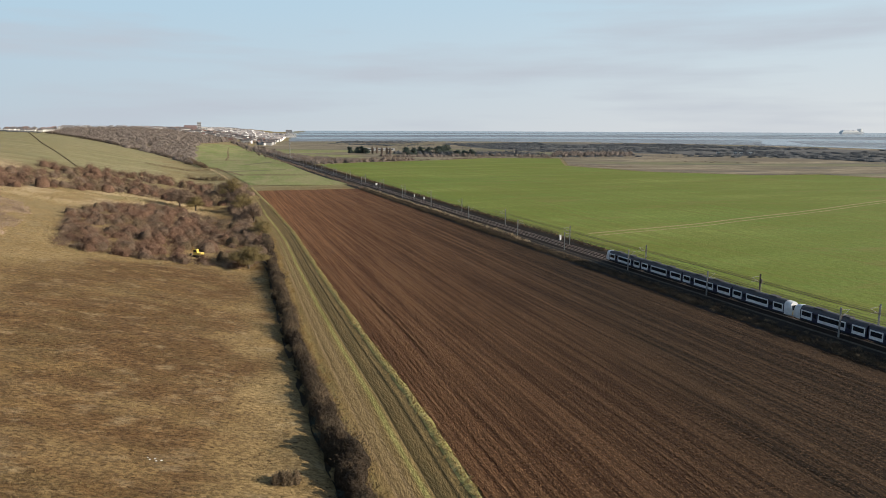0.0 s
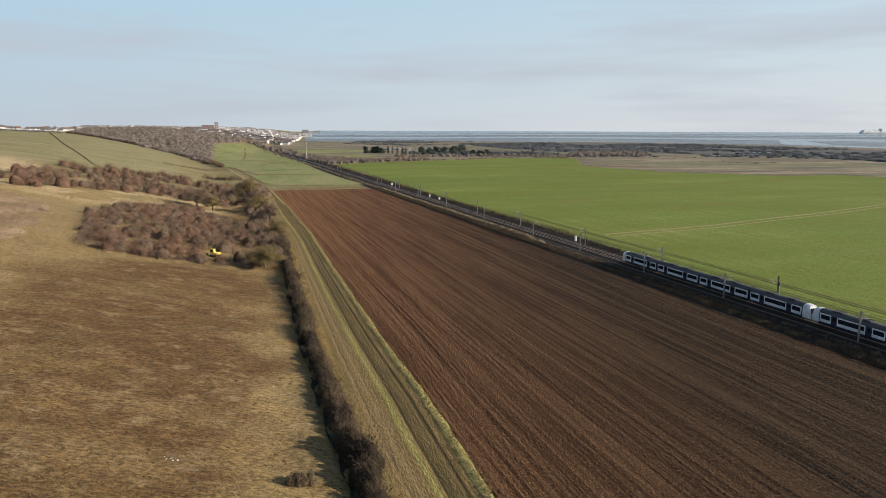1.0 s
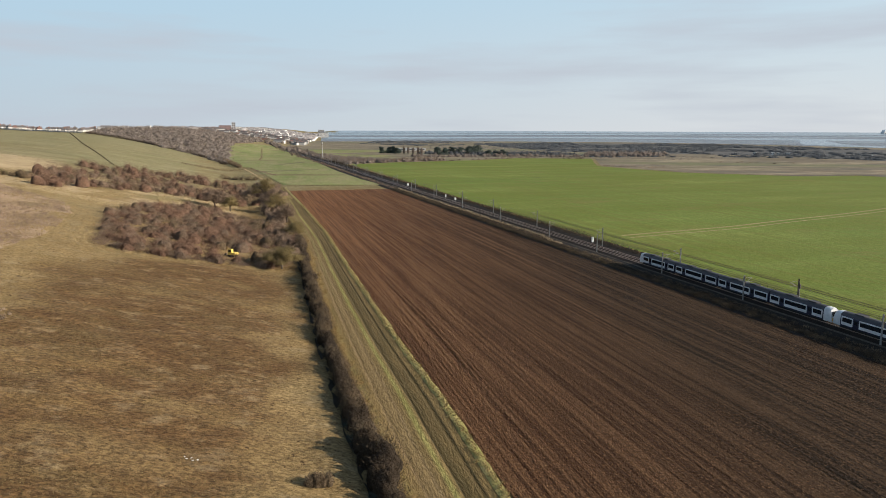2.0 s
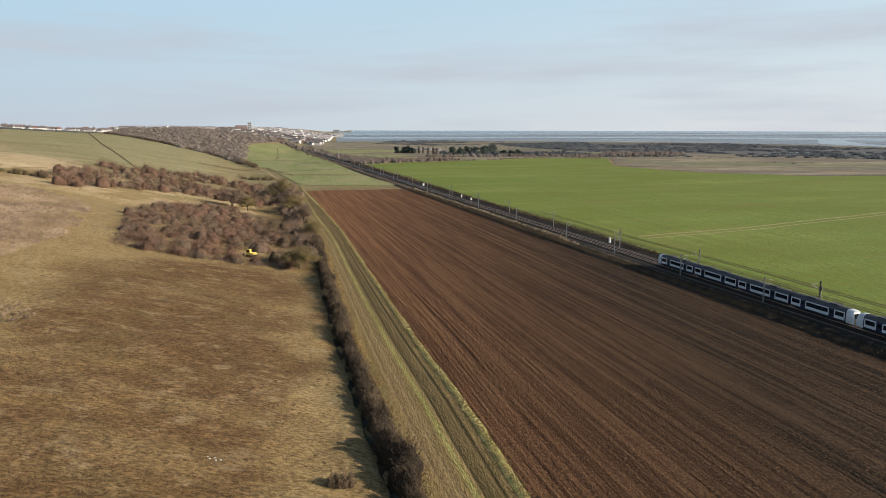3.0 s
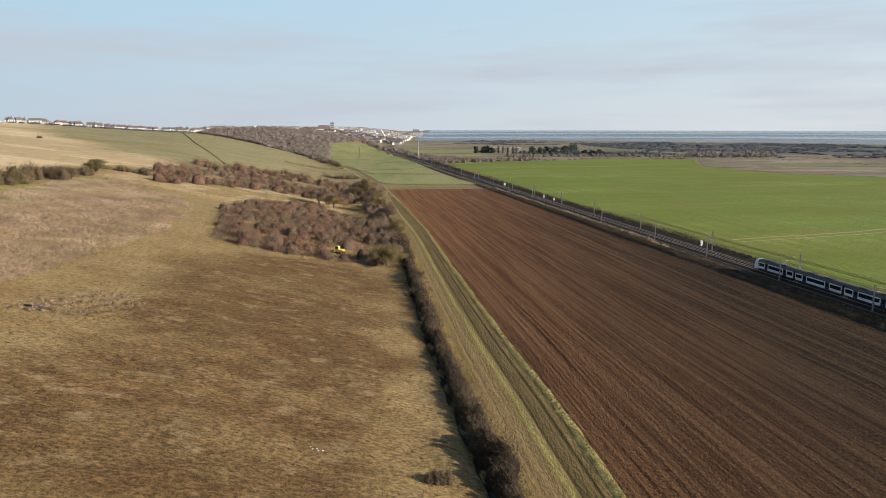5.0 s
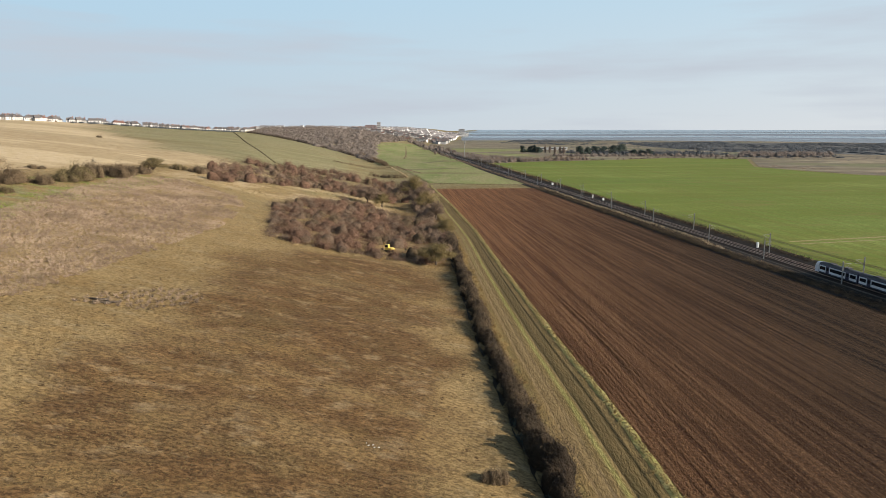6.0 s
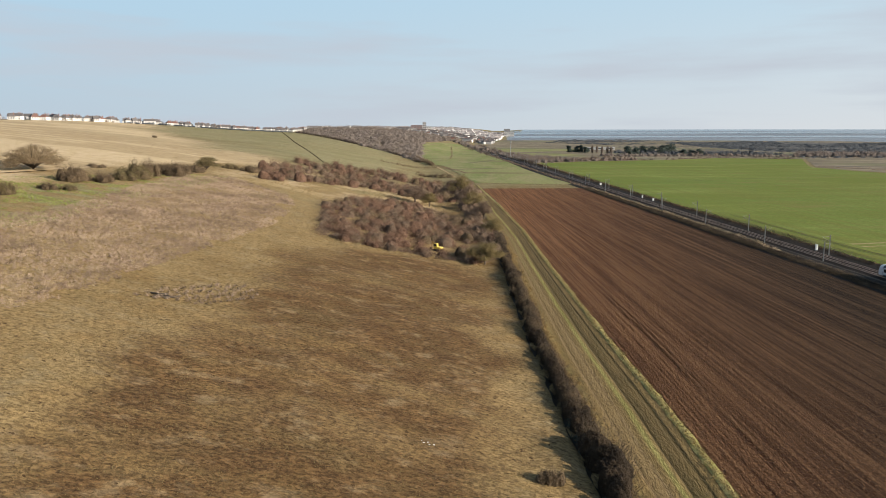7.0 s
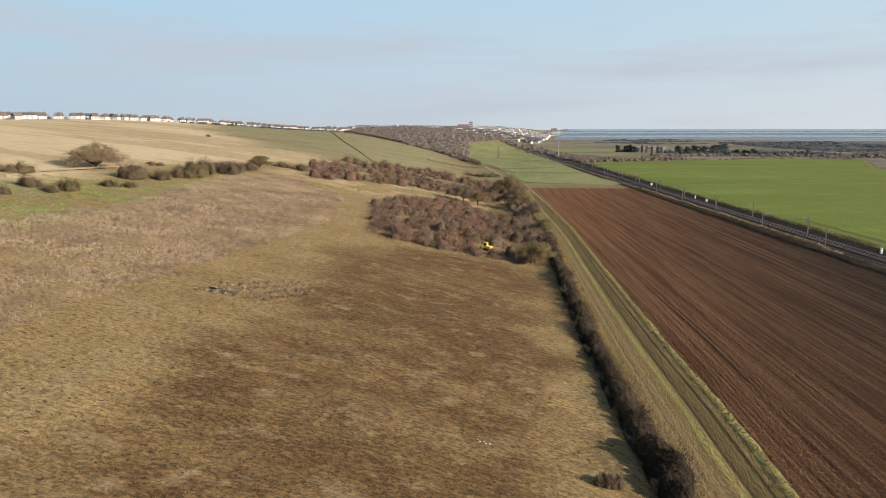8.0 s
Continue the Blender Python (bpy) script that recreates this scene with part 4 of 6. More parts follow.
for which, mat, lab in ((pick & sunlit, HEDGE_TWIG, "overgrown brown thorn hedge along a ditch"), (pick & ~sunlit, TWIG_DARK, "overgrown bramble hedge along a ditch, shaded stretches painted dark")):
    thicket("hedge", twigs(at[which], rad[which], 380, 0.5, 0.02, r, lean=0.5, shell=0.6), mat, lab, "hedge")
high = (value_noise(hy, hy * 0, 6, 83) > 0.5) & pick
thicket("hedge", twigs(at[high] + np.array([0.3, 0, 0.5]), rad[high] * 0.9, 150, 0.6, 0.022, r, lean=0.7, shell=0.5), SHRUB, "brown thorn stems standing out of the hedge", "hedge")
for x, y, g in ((-15.5, 86, 1.0), (-14.6, 82, 0.9), (-13.5, 79, 1.0), (-20, 99, 1.3), (-21.5, 104, 1.4), (-18.5, 95, 1.1)):
    at = np.array([[x, y, float(terrain(x, y))]])
    thicket("ivy_clump", twigs(at, np.array([[1.5 * g, 1.5 * g, 1.2 * g]]), 700, 0.3, 0.05, r, lean=0.1), CONIFER, "dark green ivy in the ditch", "ivy")
hx = hedge_x(hy) + 3.0 + r.normal(0, 0.6, len(hy))
at = np.stack([hx, hy, terrain(hx, hy)], 1)
rad = np.array([0.9, 0.9, 0.8]) * (0.6 + 0.8 * r.random(len(hy)))[:, None]
thicket("hedge_fringe", twigs(at, rad, 200, 0.35, 0.022, r, lean=0.6, shell=0.2), TUSSOCK, "dry tawny grass leaning out of the hedge", "grass")

vy = np.arange(50, 420, 0.33)
vx = np.interp(vy, PL_Y, PL_X) - 0.5 + r.normal(0, 0.36, len(vy))
at = np.stack([vx, vy, terrain(vx, vy) + 0.2], 1)
rad = np.tile(np.array([[0.3, 0.3, 0.28]]), (len(vy), 1)) * (0.5 + r.random(len(vy)))[:, None]
thicket("verge_grass", twigs(at, rad, 18, 0.3, 0.03, r, lean=0.7, shell=0.2), GREENTUFT, "yellow green grass standing on the verge", "grass")
thicket("verge_grass", twigs(at[::2] + np.array([0.3, 0.1, 0]), rad[::2], 16, 0.3, 0.03, r, lean=0.7, shell=0.2), TUSSOCK, "tawny grass standing on the verge", "grass")

# lone bushes of the meadow
def lone_bush(x, y, wide, high, mat, label, seed, count=2600):
    rr = np.random.default_rng(seed)
    ob = thing("bush", (x, y, tz(x, y) - 0.1), label, "bush", "lone bushes")
    k = 12
    at = np.stack([rr.uniform(-0.75, 0.75, k) * wide, rr.uniform(-0.5, 0.5, k) * wide, np.zeros(k)], 1)
    rad = np.stack([wide * rr.uniform(0.25, 0.5, k), wide * rr.uniform(0.25, 0.5, k), high * rr.uniform(0.55, 1.0, k) * (1 - 0.45 * np.abs(at[:, 0] / wide))], 1)
    under("crown", many_tris("crown", twigs(at, rad, count // k, high * 0.07, high * 0.009, rr, lean=0.3, shell=0.7), mat), ob)
    heart = clumps("heart", at, rad, MASS_SHRUB, "", rr, "bush", 12, 5, 0.64, high * 0.25)
    heart.parent = ob
    for key in ("category", "kind"):
        del heart[key]
    return ob


lone_bush(-21.9, 82.2, 1.7, 2.7, SHRUB, "small dark leafless bush on tawny grass", 31, 6000)
SHRUBS = [(-209, 162, 4.9, 5.3), (-200, 167, 4.8, 5.6), (-199, 160, 3.5, 3.5), (-204, 188, 3.9, 3.4), (-201, 194, 3.9, 3.0), (-219, 214, 8.0, 7.6), (-214, 224, 5.5, 5.8), (-220, 250, 9.0, 9.0),
          (-225, 264, 8.0, 8.6), (-224, 280, 8.7, 8.8), (-242, 355, 5.1, 4.7), (-232, 358, 8.4, 5.4), (-198, 144, 2.4, 3.4), (-242, 183, 9.0, 5.0), (-253, 264, 5.7, 2.6), (-246, 300, 6.0, 3.5), (-216, 238, 6.0, 5.0), (-228, 292, 7.0, 6.5), (-233, 310, 6.5, 5.5)]
for i, (x, y, wd, hg) in enumerate(SHRUBS):
    lone_bush(x, y, wd * 0.9, hg, (SHRUB, SHRUB_OLIVE, SHRUB)[i % 3], "rounded dark hawthorn bush beside a field track", 40 + i, 5000)


def bare_tree(x, y, high, wide, mat, label, seed, twig=6000, limbs=8, bole=0.2):
    """A tree: tapered trunk, forking limbs, and a loose crown of twigs with gaps."""
    rr = np.random.default_rng(seed)
    ob = thing("tree", (x, y, tz(x, y) - 0.15), label, "tree", "bare trees")
    fork = high * bole
    part("trunk", tube((0, 0, 0), (rr.normal(0, 0.1), rr.normal(0, 0.1), fork * 1.15), high * 0.045, high * 0.032, 8), BARK, ob)
    tips = []
    for k in range(limbs):
        a = k * 2.4 + rr.uniform(-0.3, 0.3)
        far = math.sqrt((k + 0.5) / limbs)
        out = wide * 0.42 * far
        mid = Vector((math.cos(a) * out * 0.5, math.sin(a) * out * 0.5, fork + (high - fork) * 0.3))
        tip = Vector((math.cos(a) * out, math.sin(a) * out, fork + (high - fork) * (0.85 - 0.6 * far ** 2 + rr.uniform(-0.06, 0.06))))
        bm = tube((0, 0, fork * rr.uniform(0.8, 1.1)), mid, high * 0.022, high * 0.014, 5)
        me_tmp = bpy.data.meshes.new("tmp")
        for q0, q1, w0, w1 in ((mid, tip, 0.014, 0.006), (mid, (mid + tip) / 2 + Vector((rr.normal(0, wide * 0.12), rr.normal(0, wide * 0.12), high * 0.12)), 0.009, 0.004)):
            extra = tube(q0, q1, high * w0, high * w1, 4)
            extra.to_mesh(me_tmp)
            bm.from_mesh(me_tmp)
            extra.free()
        bpy.data.meshes.remove(me_tmp)
        part("limb", bm, BARK, ob)
        tips += [tip, (mid + tip) / 2]
    tips.append(Vector((0, 0, high * 0.75)))
    at = np.array([[t.x, t.y, t.z - high * 0.17] for t in tips])
    cw = wide * 0.5 / math.sqrt(limbs) * 1.15
    rad = np.stack([cw * rr.uniform(0.8, 1.25, len(tips)), cw * rr.uniform(0.8, 1.25, len(tips)), high * rr.uniform(0.16, 0.26, len(tips))], 1)
    under("crown", many_tris("crown", twigs(at, rad, twig // len(tips), high * 0.06, high * 0.0042, rr, lean=0.3, shell=0.25), mat), ob, "fine bare twigs")
    return ob


bare_tree(-249, 227, 11.5, 30, OAKTWIG, "wide spreading bare oak on a pale hillside", 61, 17000, 24, 0.08)
bare_tree(-240, 330, 8.5, 15, SHRUB_OLIVE, "small dark round tree beside the hillside scrub", 62, 14000, 10, 0.07)
bare_tree(-140, 382, 11.5, 18, TWIG, "bare spreading oak amid brown scrub", 63, 14000, 12)
bare_tree(-129.8, 377, 9.5, 11, TWIG_OLIVE, "olive tinted bare tree amid brown scrub", 64, 9000)
bare_tree(-63.5, 227, 9.0, 15, TWIG_OLIVE, "rounded olive brown willow at the thicket corner", 65, 12000, 12)
bare_tree(-107, 385, 12, 14, TWIG_OLIVE, "tall lichened tree beside the farm track", 66)
bare_tree(-134, 461, 16, 18, TWIG_OLIVE, "tall lichened tree beside the farm track", 67)
bare_tree(-92, 348, 11.5, 13, TWIG, "bare hedgerow tree beside the farm track", 68)

bare_tree(-76, 298, 9, 12, TWIG_OLIVE, "rounded hedgerow tree beside the farm track", 69, 9000)
bare_tree(-118, 420, 12, 14, TWIG, "bare hedgerow tree beside the farm track", 70, 9000)

# dry willowherb and bramble on the bank
WEEDS = [(-98, 50), (-103, 67), (-106, 78), (-108, 92), (-112, 111), (-117, 134), (-122, 160), (-134, 215), (-152, 262), (-168, 288), (-215, 315), (-225, 290), (-205, 235),
         (-175, 165), (-168, 125), (-175, 60)]
def weed_bank(name, gap, count, high, wide, mat, label, seed, lo, ragged=26):
    rr = np.random.default_rng(seed)

    def grows(a, c):
        rag = (value_noise(a, c, 11, 5) - 0.5) * ragged + (value_noise(a, c, 4, 6) - 0.5) * ragged * 0.5
        thick = 0.5 * value_noise(a, c, 13, seed) + 0.3 * value_noise(a, c, 5, seed + 1) + 0.2 * value_noise(a, c, 32, seed + 2)
        return (edge_distance(WEEDS, a, c) + 0.7 * rag > -2) & (thick + rr.normal(0, 0.09, a.shape) > lo)
    X, Y = scatter(WEEDS, gap, rr, 0.5, grows)
    at = np.stack([X, Y, terrain(X, Y)], 1)
    g = rr.uniform(0.35, 1.3, len(X)) * (0.5 + value_noise(X, Y, 8, 7))
    rad = np.stack([wide * (0.6 + 0.6 * g), wide * (0.6 + 0.6 * g), high * g], 1)
    thicket(name, twigs(at, rad, count, 0.42, 0.022, rr, lean=1.4, shell=0.1), mat, label, "weeds")


weed_bank("dry_weeds", 1.0, 22, 0.75, 0.62, WEED, "dense bank of dry pinkish brown weed stems", 91, 0.25)
weed_bank("pale_grasses", 1.9, 30, 0.5, 0.7, REED, "pale dead grass among the dry weeds", 98, 0.50)
weed_bank("bramble_patches", 2.8, 90, 0.95, 1.2, TWIG, "low brown bramble mounds among dry weeds", 92, 0.50)
X, Y = scatter([(-104, 106), (-103, 122), (-95, 132), (-88, 126), (-92, 112)], 1.1, r)
at, rad = domes(X, Y, 0.6, 0.55, r)
thicket("dry_weeds", twigs(at[::3], rad[::3], 40, 0.35, 0.022, r, lean=1.0, shell=0.1), HEDGE_TWIG, "dark stems at the foot of the weed island", "weeds")
thicket("dry_weeds", twigs(at[::2], rad[::2], 40, 0.35, 0.022, r, lean=1.2, shell=0.1), WEED, "island of dry stems left on the mown slope", "weeds")
# fresh grass between the weeds and the farm track
fr = np.random.default_rng(97)
X, Y = scatter([(-240, 120), (-150, 90), (-158, 138), (-176, 190), (-200, 270), (-215, 320), (-226, 300), (-232, 200)], 0.95, fr, 0.6,
               lambda a, c: value_noise(a - c * 0.3, c * 1.4, 9, 24) * 0.6 + value_noise(a, c, 3.5, 25) * 0.4 + fr.normal(0, 0.1, a.shape) > 0.43)
at = np.stack([X, Y, terrain(X, Y)], 1)
thicket("fresh_grass", twigs(at, np.tile(np.array([[0.45, 0.45, 0.2]]), (len(X), 1)), 9, 0.3, 0.06, fr, lean=0.6, shell=0.1), FRESHGRASS, "fresh green grass below the hillside track", "grass")
# grass left standing on the mown slope, in tufts
SLOPE = [(-3, 45), (-27, 105), (-60, 218), (-84, 212), (-124, 205), (-125, 150), (-112, 90), (-98, 45)]


def tufts(name, gap, high, mat, label, seed, lo, size=5):
    rr = np.random.default_rng(seed)
    X, Y = scatter(SLOPE, gap, rr, 0.6, lambda a, c: (value_noise(a - c * 0.3, c * 2.2, size, seed) + rr.normal(0, 0.12, a.shape) > lo) & (hedge_u(a, c) > 5))
    at = np.stack([X, Y, terrain(X, Y) + 0.02], 1)
    rad = np.tile(np.array([[0.14, 0.14, high * 0.5]]), (len(X), 1))
    thicket(name, twigs(at, rad, 3, high, 0.022, rr, lean=0.5, shell=0.1), mat, label, "grass")


tufts("grass_tufts", 0.7, 0.18, STUBBLE, "dry golden grass tufts on the mown slope", 95, 0.52)
tufts("grass_stubble", 0.6, 0.15, TWIG_OLIVE, "brown cut stubble on the mown slope", 96, 0.45, 8)

# woods on the far hillside and along the line
HILLWOOD = [(-690, 1290), (-505, 1128), (-372, 1002), (-290, 856), (-300, 880), (-396, 1185), (-456, 1380), (-490, 1690), (-515, 1800), (-640, 2060), (-860, 2180), (-760, 1500)]
X, Y = scatter(HILLWOOD, 11, r, 0.6)
at, rad = domes(X, Y, 7.5, 6.0, r)
rad *= (0.6 + 0.8 * r.random(len(X)))[:, None]
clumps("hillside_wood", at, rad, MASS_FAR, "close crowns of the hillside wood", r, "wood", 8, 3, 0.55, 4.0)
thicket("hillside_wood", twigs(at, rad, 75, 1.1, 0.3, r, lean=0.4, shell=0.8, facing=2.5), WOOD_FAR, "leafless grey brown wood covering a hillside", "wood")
X, Y = scatter([(-700, 1290), (-730, 1330), (-770, 1000), (-720, 840), (-700, 850), (-690, 1000)], 13, r)
at, rad = domes(X, Y, 5.5, 2.2, r)
thicket("hilltop_hedge", twigs(at, rad, 200, 0.9, 0.2, r, lean=0.2), WOOD_MARSH, "dark hedge along the crest below the houses", "hedge")


def hedge_line(name, pts, gap, wide, high, count, mat, label, seed):
    """A field hedge along a chain of points."""
    rr = np.random.default_rng(seed)
    X, Y = [], []
    for (ax, ay), (bx, by) in zip(pts, pts[1:]):
        k = max(2, int(math.hypot(bx - ax, by - ay) / gap))
        f_ = (np.arange(k) + rr.uniform(-0.3, 0.3, k)) / k
        X += list(ax + (bx - ax) * f_)
        Y += list(ay + (by - ay) * f_)
    at, rad = domes(np.array(X), np.array(Y), wide, high, rr)
    thicket(name, twigs(at, rad, count, high * 0.35, high * 0.02, rr), mat, label, "hedge")


hedge_line("field_hedge", [(-691, 1230), (-560, 1010), (-446, 817), (-338, 646), (-273, 541)], 2.2, 0.8, 1.1, 60, TWIG_DARK, "thin dark field hedge running down the hill", 401)
hedge_line("marsh_hedge", [(205, 1125), (330, 1060), (480, 980), (700, 860)], 9, 4.5, 1.6, 60, WOOD_MARSH, "dark broken hedge across the rough marsh", 420)
hedge_line("marsh_hedge", [(210, 960), (380, 900), (560, 830), (800, 700)], 12, 4.0, 1.0, 40, TWIG, "brown broken hedge across the rough marsh", 421)
hedge_line("marsh_hedge", [(-90, 1010), (0, 1110), (90, 1190), (200, 1180)], 7, 3.5, 1.8, 70, WOOD_FAR, "tawny scrub along the marsh edge", 422)
hedge_line("marsh_hedge", [(172, 890), (200, 868), (215, 850), (235, 842)], 5, 3.0, 2.2, 110, TWIG_RED, "reddish scrub on a low bank beside the wheat", 423)
hedge_line("marsh_hedge", [(250, 770), (330, 722), (400, 735), (450, 672), (700, 575)], 6, 2.0, 0.7, 40, TWIG_OLIVE, "rough grass edge between marsh and wheat", 424)
hedge_line("field_hedge", [(-242, 791), (-215, 735), (-184, 679)], 2.5, 1.4, 1.5, 90, TWIG, "low brown hedge beside the pasture", 403)
hedge_line("field_hedge", [(-300, 875), (-340, 960), (-420, 1060), (-540, 1150), (-690, 1280)], 5, 4.0, 4.0, 140, TWIG_DARK, "dark hedge along the edge of the wood", 404)
hedge_line("field_hedge", [(-405, 1410), (-360, 1250), (-312, 1080), (-290, 990)], 4.0, 2.0, 1.4, 70, TWIG, "faint rough strip across the pasture", 405)
hedge_line("field_hedge", [(-152, 575), (-120, 565), (-80, 570), (-62, 578)], 2.0, 1.2, 0.8, 70, REED, "pale rough grass along the field boundary", 406)
hedge_line("field_hedge", [(-262, 457), (-272, 466), (-300, 488), (-340, 505)], 4.0, 1.6, 1.0, 60, TWIG_DARK, "thin dark hedge beside the brow track", 407)
hedge_line("field_hedge", [(-384, 1065), (-350, 1000), (-320, 940), (-262, 815)], 3.0, 3.0, 4.2, 160, SHRUB, "dark overgrown hedge beside the pasture", 411)
hedge_line("field_hedge", [(-300, 742), (-262, 742), (-243, 774)], 3.0, 1.6, 2.2, 110, SHRUB, "dark hedge at the pasture corner", 412)
hedge_line("field_hedge", [(-218, 626), (-200, 621), (-184, 622)], 2.2, 2.4, 3.4, 200, SHRUB, "dark hedge below the pasture", 413)
hedge_line("dead_grass", [(-246, 780), (-215, 707), (-185, 632)], 1.2, 0.9, 0.9, 60, REED, "pale dead grass along a pasture bank", 414)
lone_bush(-453, 560, 3.0, 3.2, TWIG_DARK, "lone dark bush on the pale hillside", 410, 1500)

# sawn logs lying by the dry stems
for i in range(6):
    a0 = -15 + 35 * (i % 3)
    x, y = -101.6 + 0.7 * i, 110.6 + 0.5 * (i % 2)
    d = Vector((math.cos(radians(a0)), math.sin(radians(a0)), 0)) * (1.1 + 0.2 * (i % 3))
    bm = tube(-d, d, 0.19, 0.15, 9)
    me = bpy.data.meshes.new("log")
    bm.to_mesh(me)
    bm.free()
    me.materials.append(BARK)
    ob = new("log", me)
    ob.location = (x, y, tz(x, y) + 0.25)
    tagged(ob, "short sawn log lying on dry grass", "log", "sawn logs")

belt_poly = [(-690, 1700), (-770, 1700), (-940, 2700), (-1050, 3750), (-960, 3750), (-830, 2700)]
X, Y = scatter(belt_poly, 17, r, 0.5, lambda a, c: value_noise(a, c, 90, 19) > 0.25)
at, rad = domes(X, Y, 9, 8, r)
thicket("skyline_wood", twigs(at, rad, 50, 1.6, 0.5, r, lean=0.2), WOOD_FAR, "bare trees along the far skyline", "wood")
gyy = np.arange(430, 1420, 16.0)
gxx = np.interp(gyy, [440, 600, 660, 740, 860, 925, 990, 1110, 1245, 1330, 1420], [-705, -760, -772, -756, -768, -768, -748, -758, -770, -750, -770]) - 4 + r.normal(0, 9, len(gyy))
at, rad = domes(gxx, gyy + r.normal(0, 6, len(gyy)), 4.5, 6.0, r, 0.5)
thicket("garden_trees", twigs(at[::2] + np.array([26.0, 5.0, -1.5]), rad[::2] * np.array([0.8, 0.8, 0.65]), 160, 0.9, 0.12, r), SHRUB, "dark garden hedges before hilltop houses", "trees")
thicket("garden_trees", twigs(at, rad, 200, 1.3, 0.12, r), WOOD_FAR, "bare garden trees among hilltop houses", "trees")

# marsh woods, conifers and scrub beyond the wheat
def belt(name, poly, gap, wide, high, count, ln, wd, mat, label, lo=0.0, seed=1):
    rr = np.random.default_rng(seed)
    X, Y = scatter(poly, gap, rr, 0.5, lambda a, c: value_noise(a, c, gap * 5, seed) > lo)
    at, rad = domes(X, Y, wide, high, rr)
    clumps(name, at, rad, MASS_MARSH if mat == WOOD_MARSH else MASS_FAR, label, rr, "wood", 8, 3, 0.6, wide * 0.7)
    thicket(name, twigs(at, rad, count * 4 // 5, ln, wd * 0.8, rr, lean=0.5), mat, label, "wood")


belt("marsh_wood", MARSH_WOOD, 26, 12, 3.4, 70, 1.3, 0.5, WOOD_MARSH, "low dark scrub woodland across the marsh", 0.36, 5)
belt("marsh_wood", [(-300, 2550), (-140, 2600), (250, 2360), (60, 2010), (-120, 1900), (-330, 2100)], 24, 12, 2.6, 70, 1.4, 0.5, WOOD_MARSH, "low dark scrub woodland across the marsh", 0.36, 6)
belt("lineside_scrub", [(-150, 905), (-100, 970), (-110, 1010), (-180, 1090), (-260, 1230), (-330, 1430), (-420, 1600), (-440, 1600), (-340, 1400), (-250, 1150), (-190, 985)], 9, 4.5, 5.0, 100, 1.0, 0.24, WOOD_FAR, "bare scrub and young trees beside the railway", 0.2, 7)
belt("lineside_scrub", [(-275, 1220), (-330, 1400), (-410, 1590), (-470, 1750), (-500, 1740), (-440, 1600), (-350, 1400)], 13, 6, 8.5, 130, 1.1, 0.28, WOOD_FAR, "bare trees lining the far railway", 0.1, 8)
belt("marsh_hedge", [(-110, 965), (10, 1044), (80, 1120), (200, 1112), (205, 1122), (80, 1132), (5, 1054), (-115, 975)], 8, 3.5, 1.8, 60, 1.6, 0.16, TWIG, "low tawny hedge along the field edge", 0.3, 9)


belt("marsh_copse", [(70, 1225), (160, 1230), (205, 1300), (120, 1330), (30, 1300), (-60, 1330), (-90, 1290), (-20, 1240)], 11, 6, 6, 80, 1.2, 0.32, WOOD_MARSH, "bare grey copse around the evergreens", 0.12, 10)
belt("marsh_copse", [(200, 1150), (420, 1200), (700, 1080), (700, 1120), (430, 1280), (200, 1320)], 16, 7, 3.0, 50, 1.1, 0.35, WOOD_MARSH, "low dark bushes dotted over rough marsh", 0.45, 12)


belt("marsh_scrub", [(-150, 930), (-70, 985), (-20, 1035), (-60, 1060), (-130, 1010), (-180, 1010)], 8, 4.2, 4.6, 150, 0.8, 0.14, TWIG, "brown bare bushes at the corner of the wheat", 0.15, 31)
belt("marsh_scrub", [(-80, 1130), (90, 1180), (210, 1170), (205, 1200), (80, 1215), (-90, 1170)], 10, 5, 5, 130, 1.0, 0.2, WOOD_FAR, "grey brown bushes before the evergreens", 0.3, 32)
belt("marsh_scrub", [(200, 1180), (330, 1200), (360, 1300), (220, 1330)], 11, 6, 7, 130, 1.1, 0.26, WOOD_FAR, "rounded grey trees beside the evergreens", 0.15, 33)
belt("marsh_scrub", [(250, 900), (500, 860), (760, 760), (900, 800), (600, 960), (300, 1040)], 26, 3.5, 1.6, 70, 0.7, 0.12, SHRUB, "scattered low bushes on the rough marsh", 0.4, 34)
lr = random.Random(21)
for k in range(16):
    y0 = 1130 + 75 * k
    x0 = lr.uniform(-0.12, 0.35) * y0
    x1 = x0 + lr.uniform(120, 520)
    hedge_line("marsh_hedge", [(x0, y0), ((x0 + x1) / 2, y0 + lr.uniform(-40, 40)), (x1, y0 - 0.15 * (x1 - x0))], 9, 5.0, lr.uniform(2.5, 5.5), 80, WOOD_MARSH if k % 3 else WOOD_FAR, "hazy grey hedgerow trees across the marsh", 430 + k)


def conifer(x, y, high, wide, seed):
    rr = np.random.default_rng(seed)
    ob = thing("conifer", (x, y, tz(x, y) - 0.1), "dark green evergreen tree beside a marsh field", "tree", "evergreens")
    part("trunk", tube((0, 0, 0), (0, 0, high * 0.9), 0.35, 0.1, 6), BARK, ob)
    k = 12
    zz = np.linspace(0.0, 0.8, k) * high
    at = np.stack([rr.normal(0, wide * 0.16, k), rr.normal(0, wide * 0.16, k), zz], 1)
    w_ = wide * 0.62 * np.sqrt(np.clip(1.02 - zz / high, 0.08, 1)) * rr.uniform(0.8, 1.2, k)
    under("crown", many_tris("crown", twigs(at, np.stack([w_, w_, np.full(k, high * 0.2)], 1), 170, 1.3, 0.28, rr, lean=0.1), CONIFER), ob, "dense dark needles")


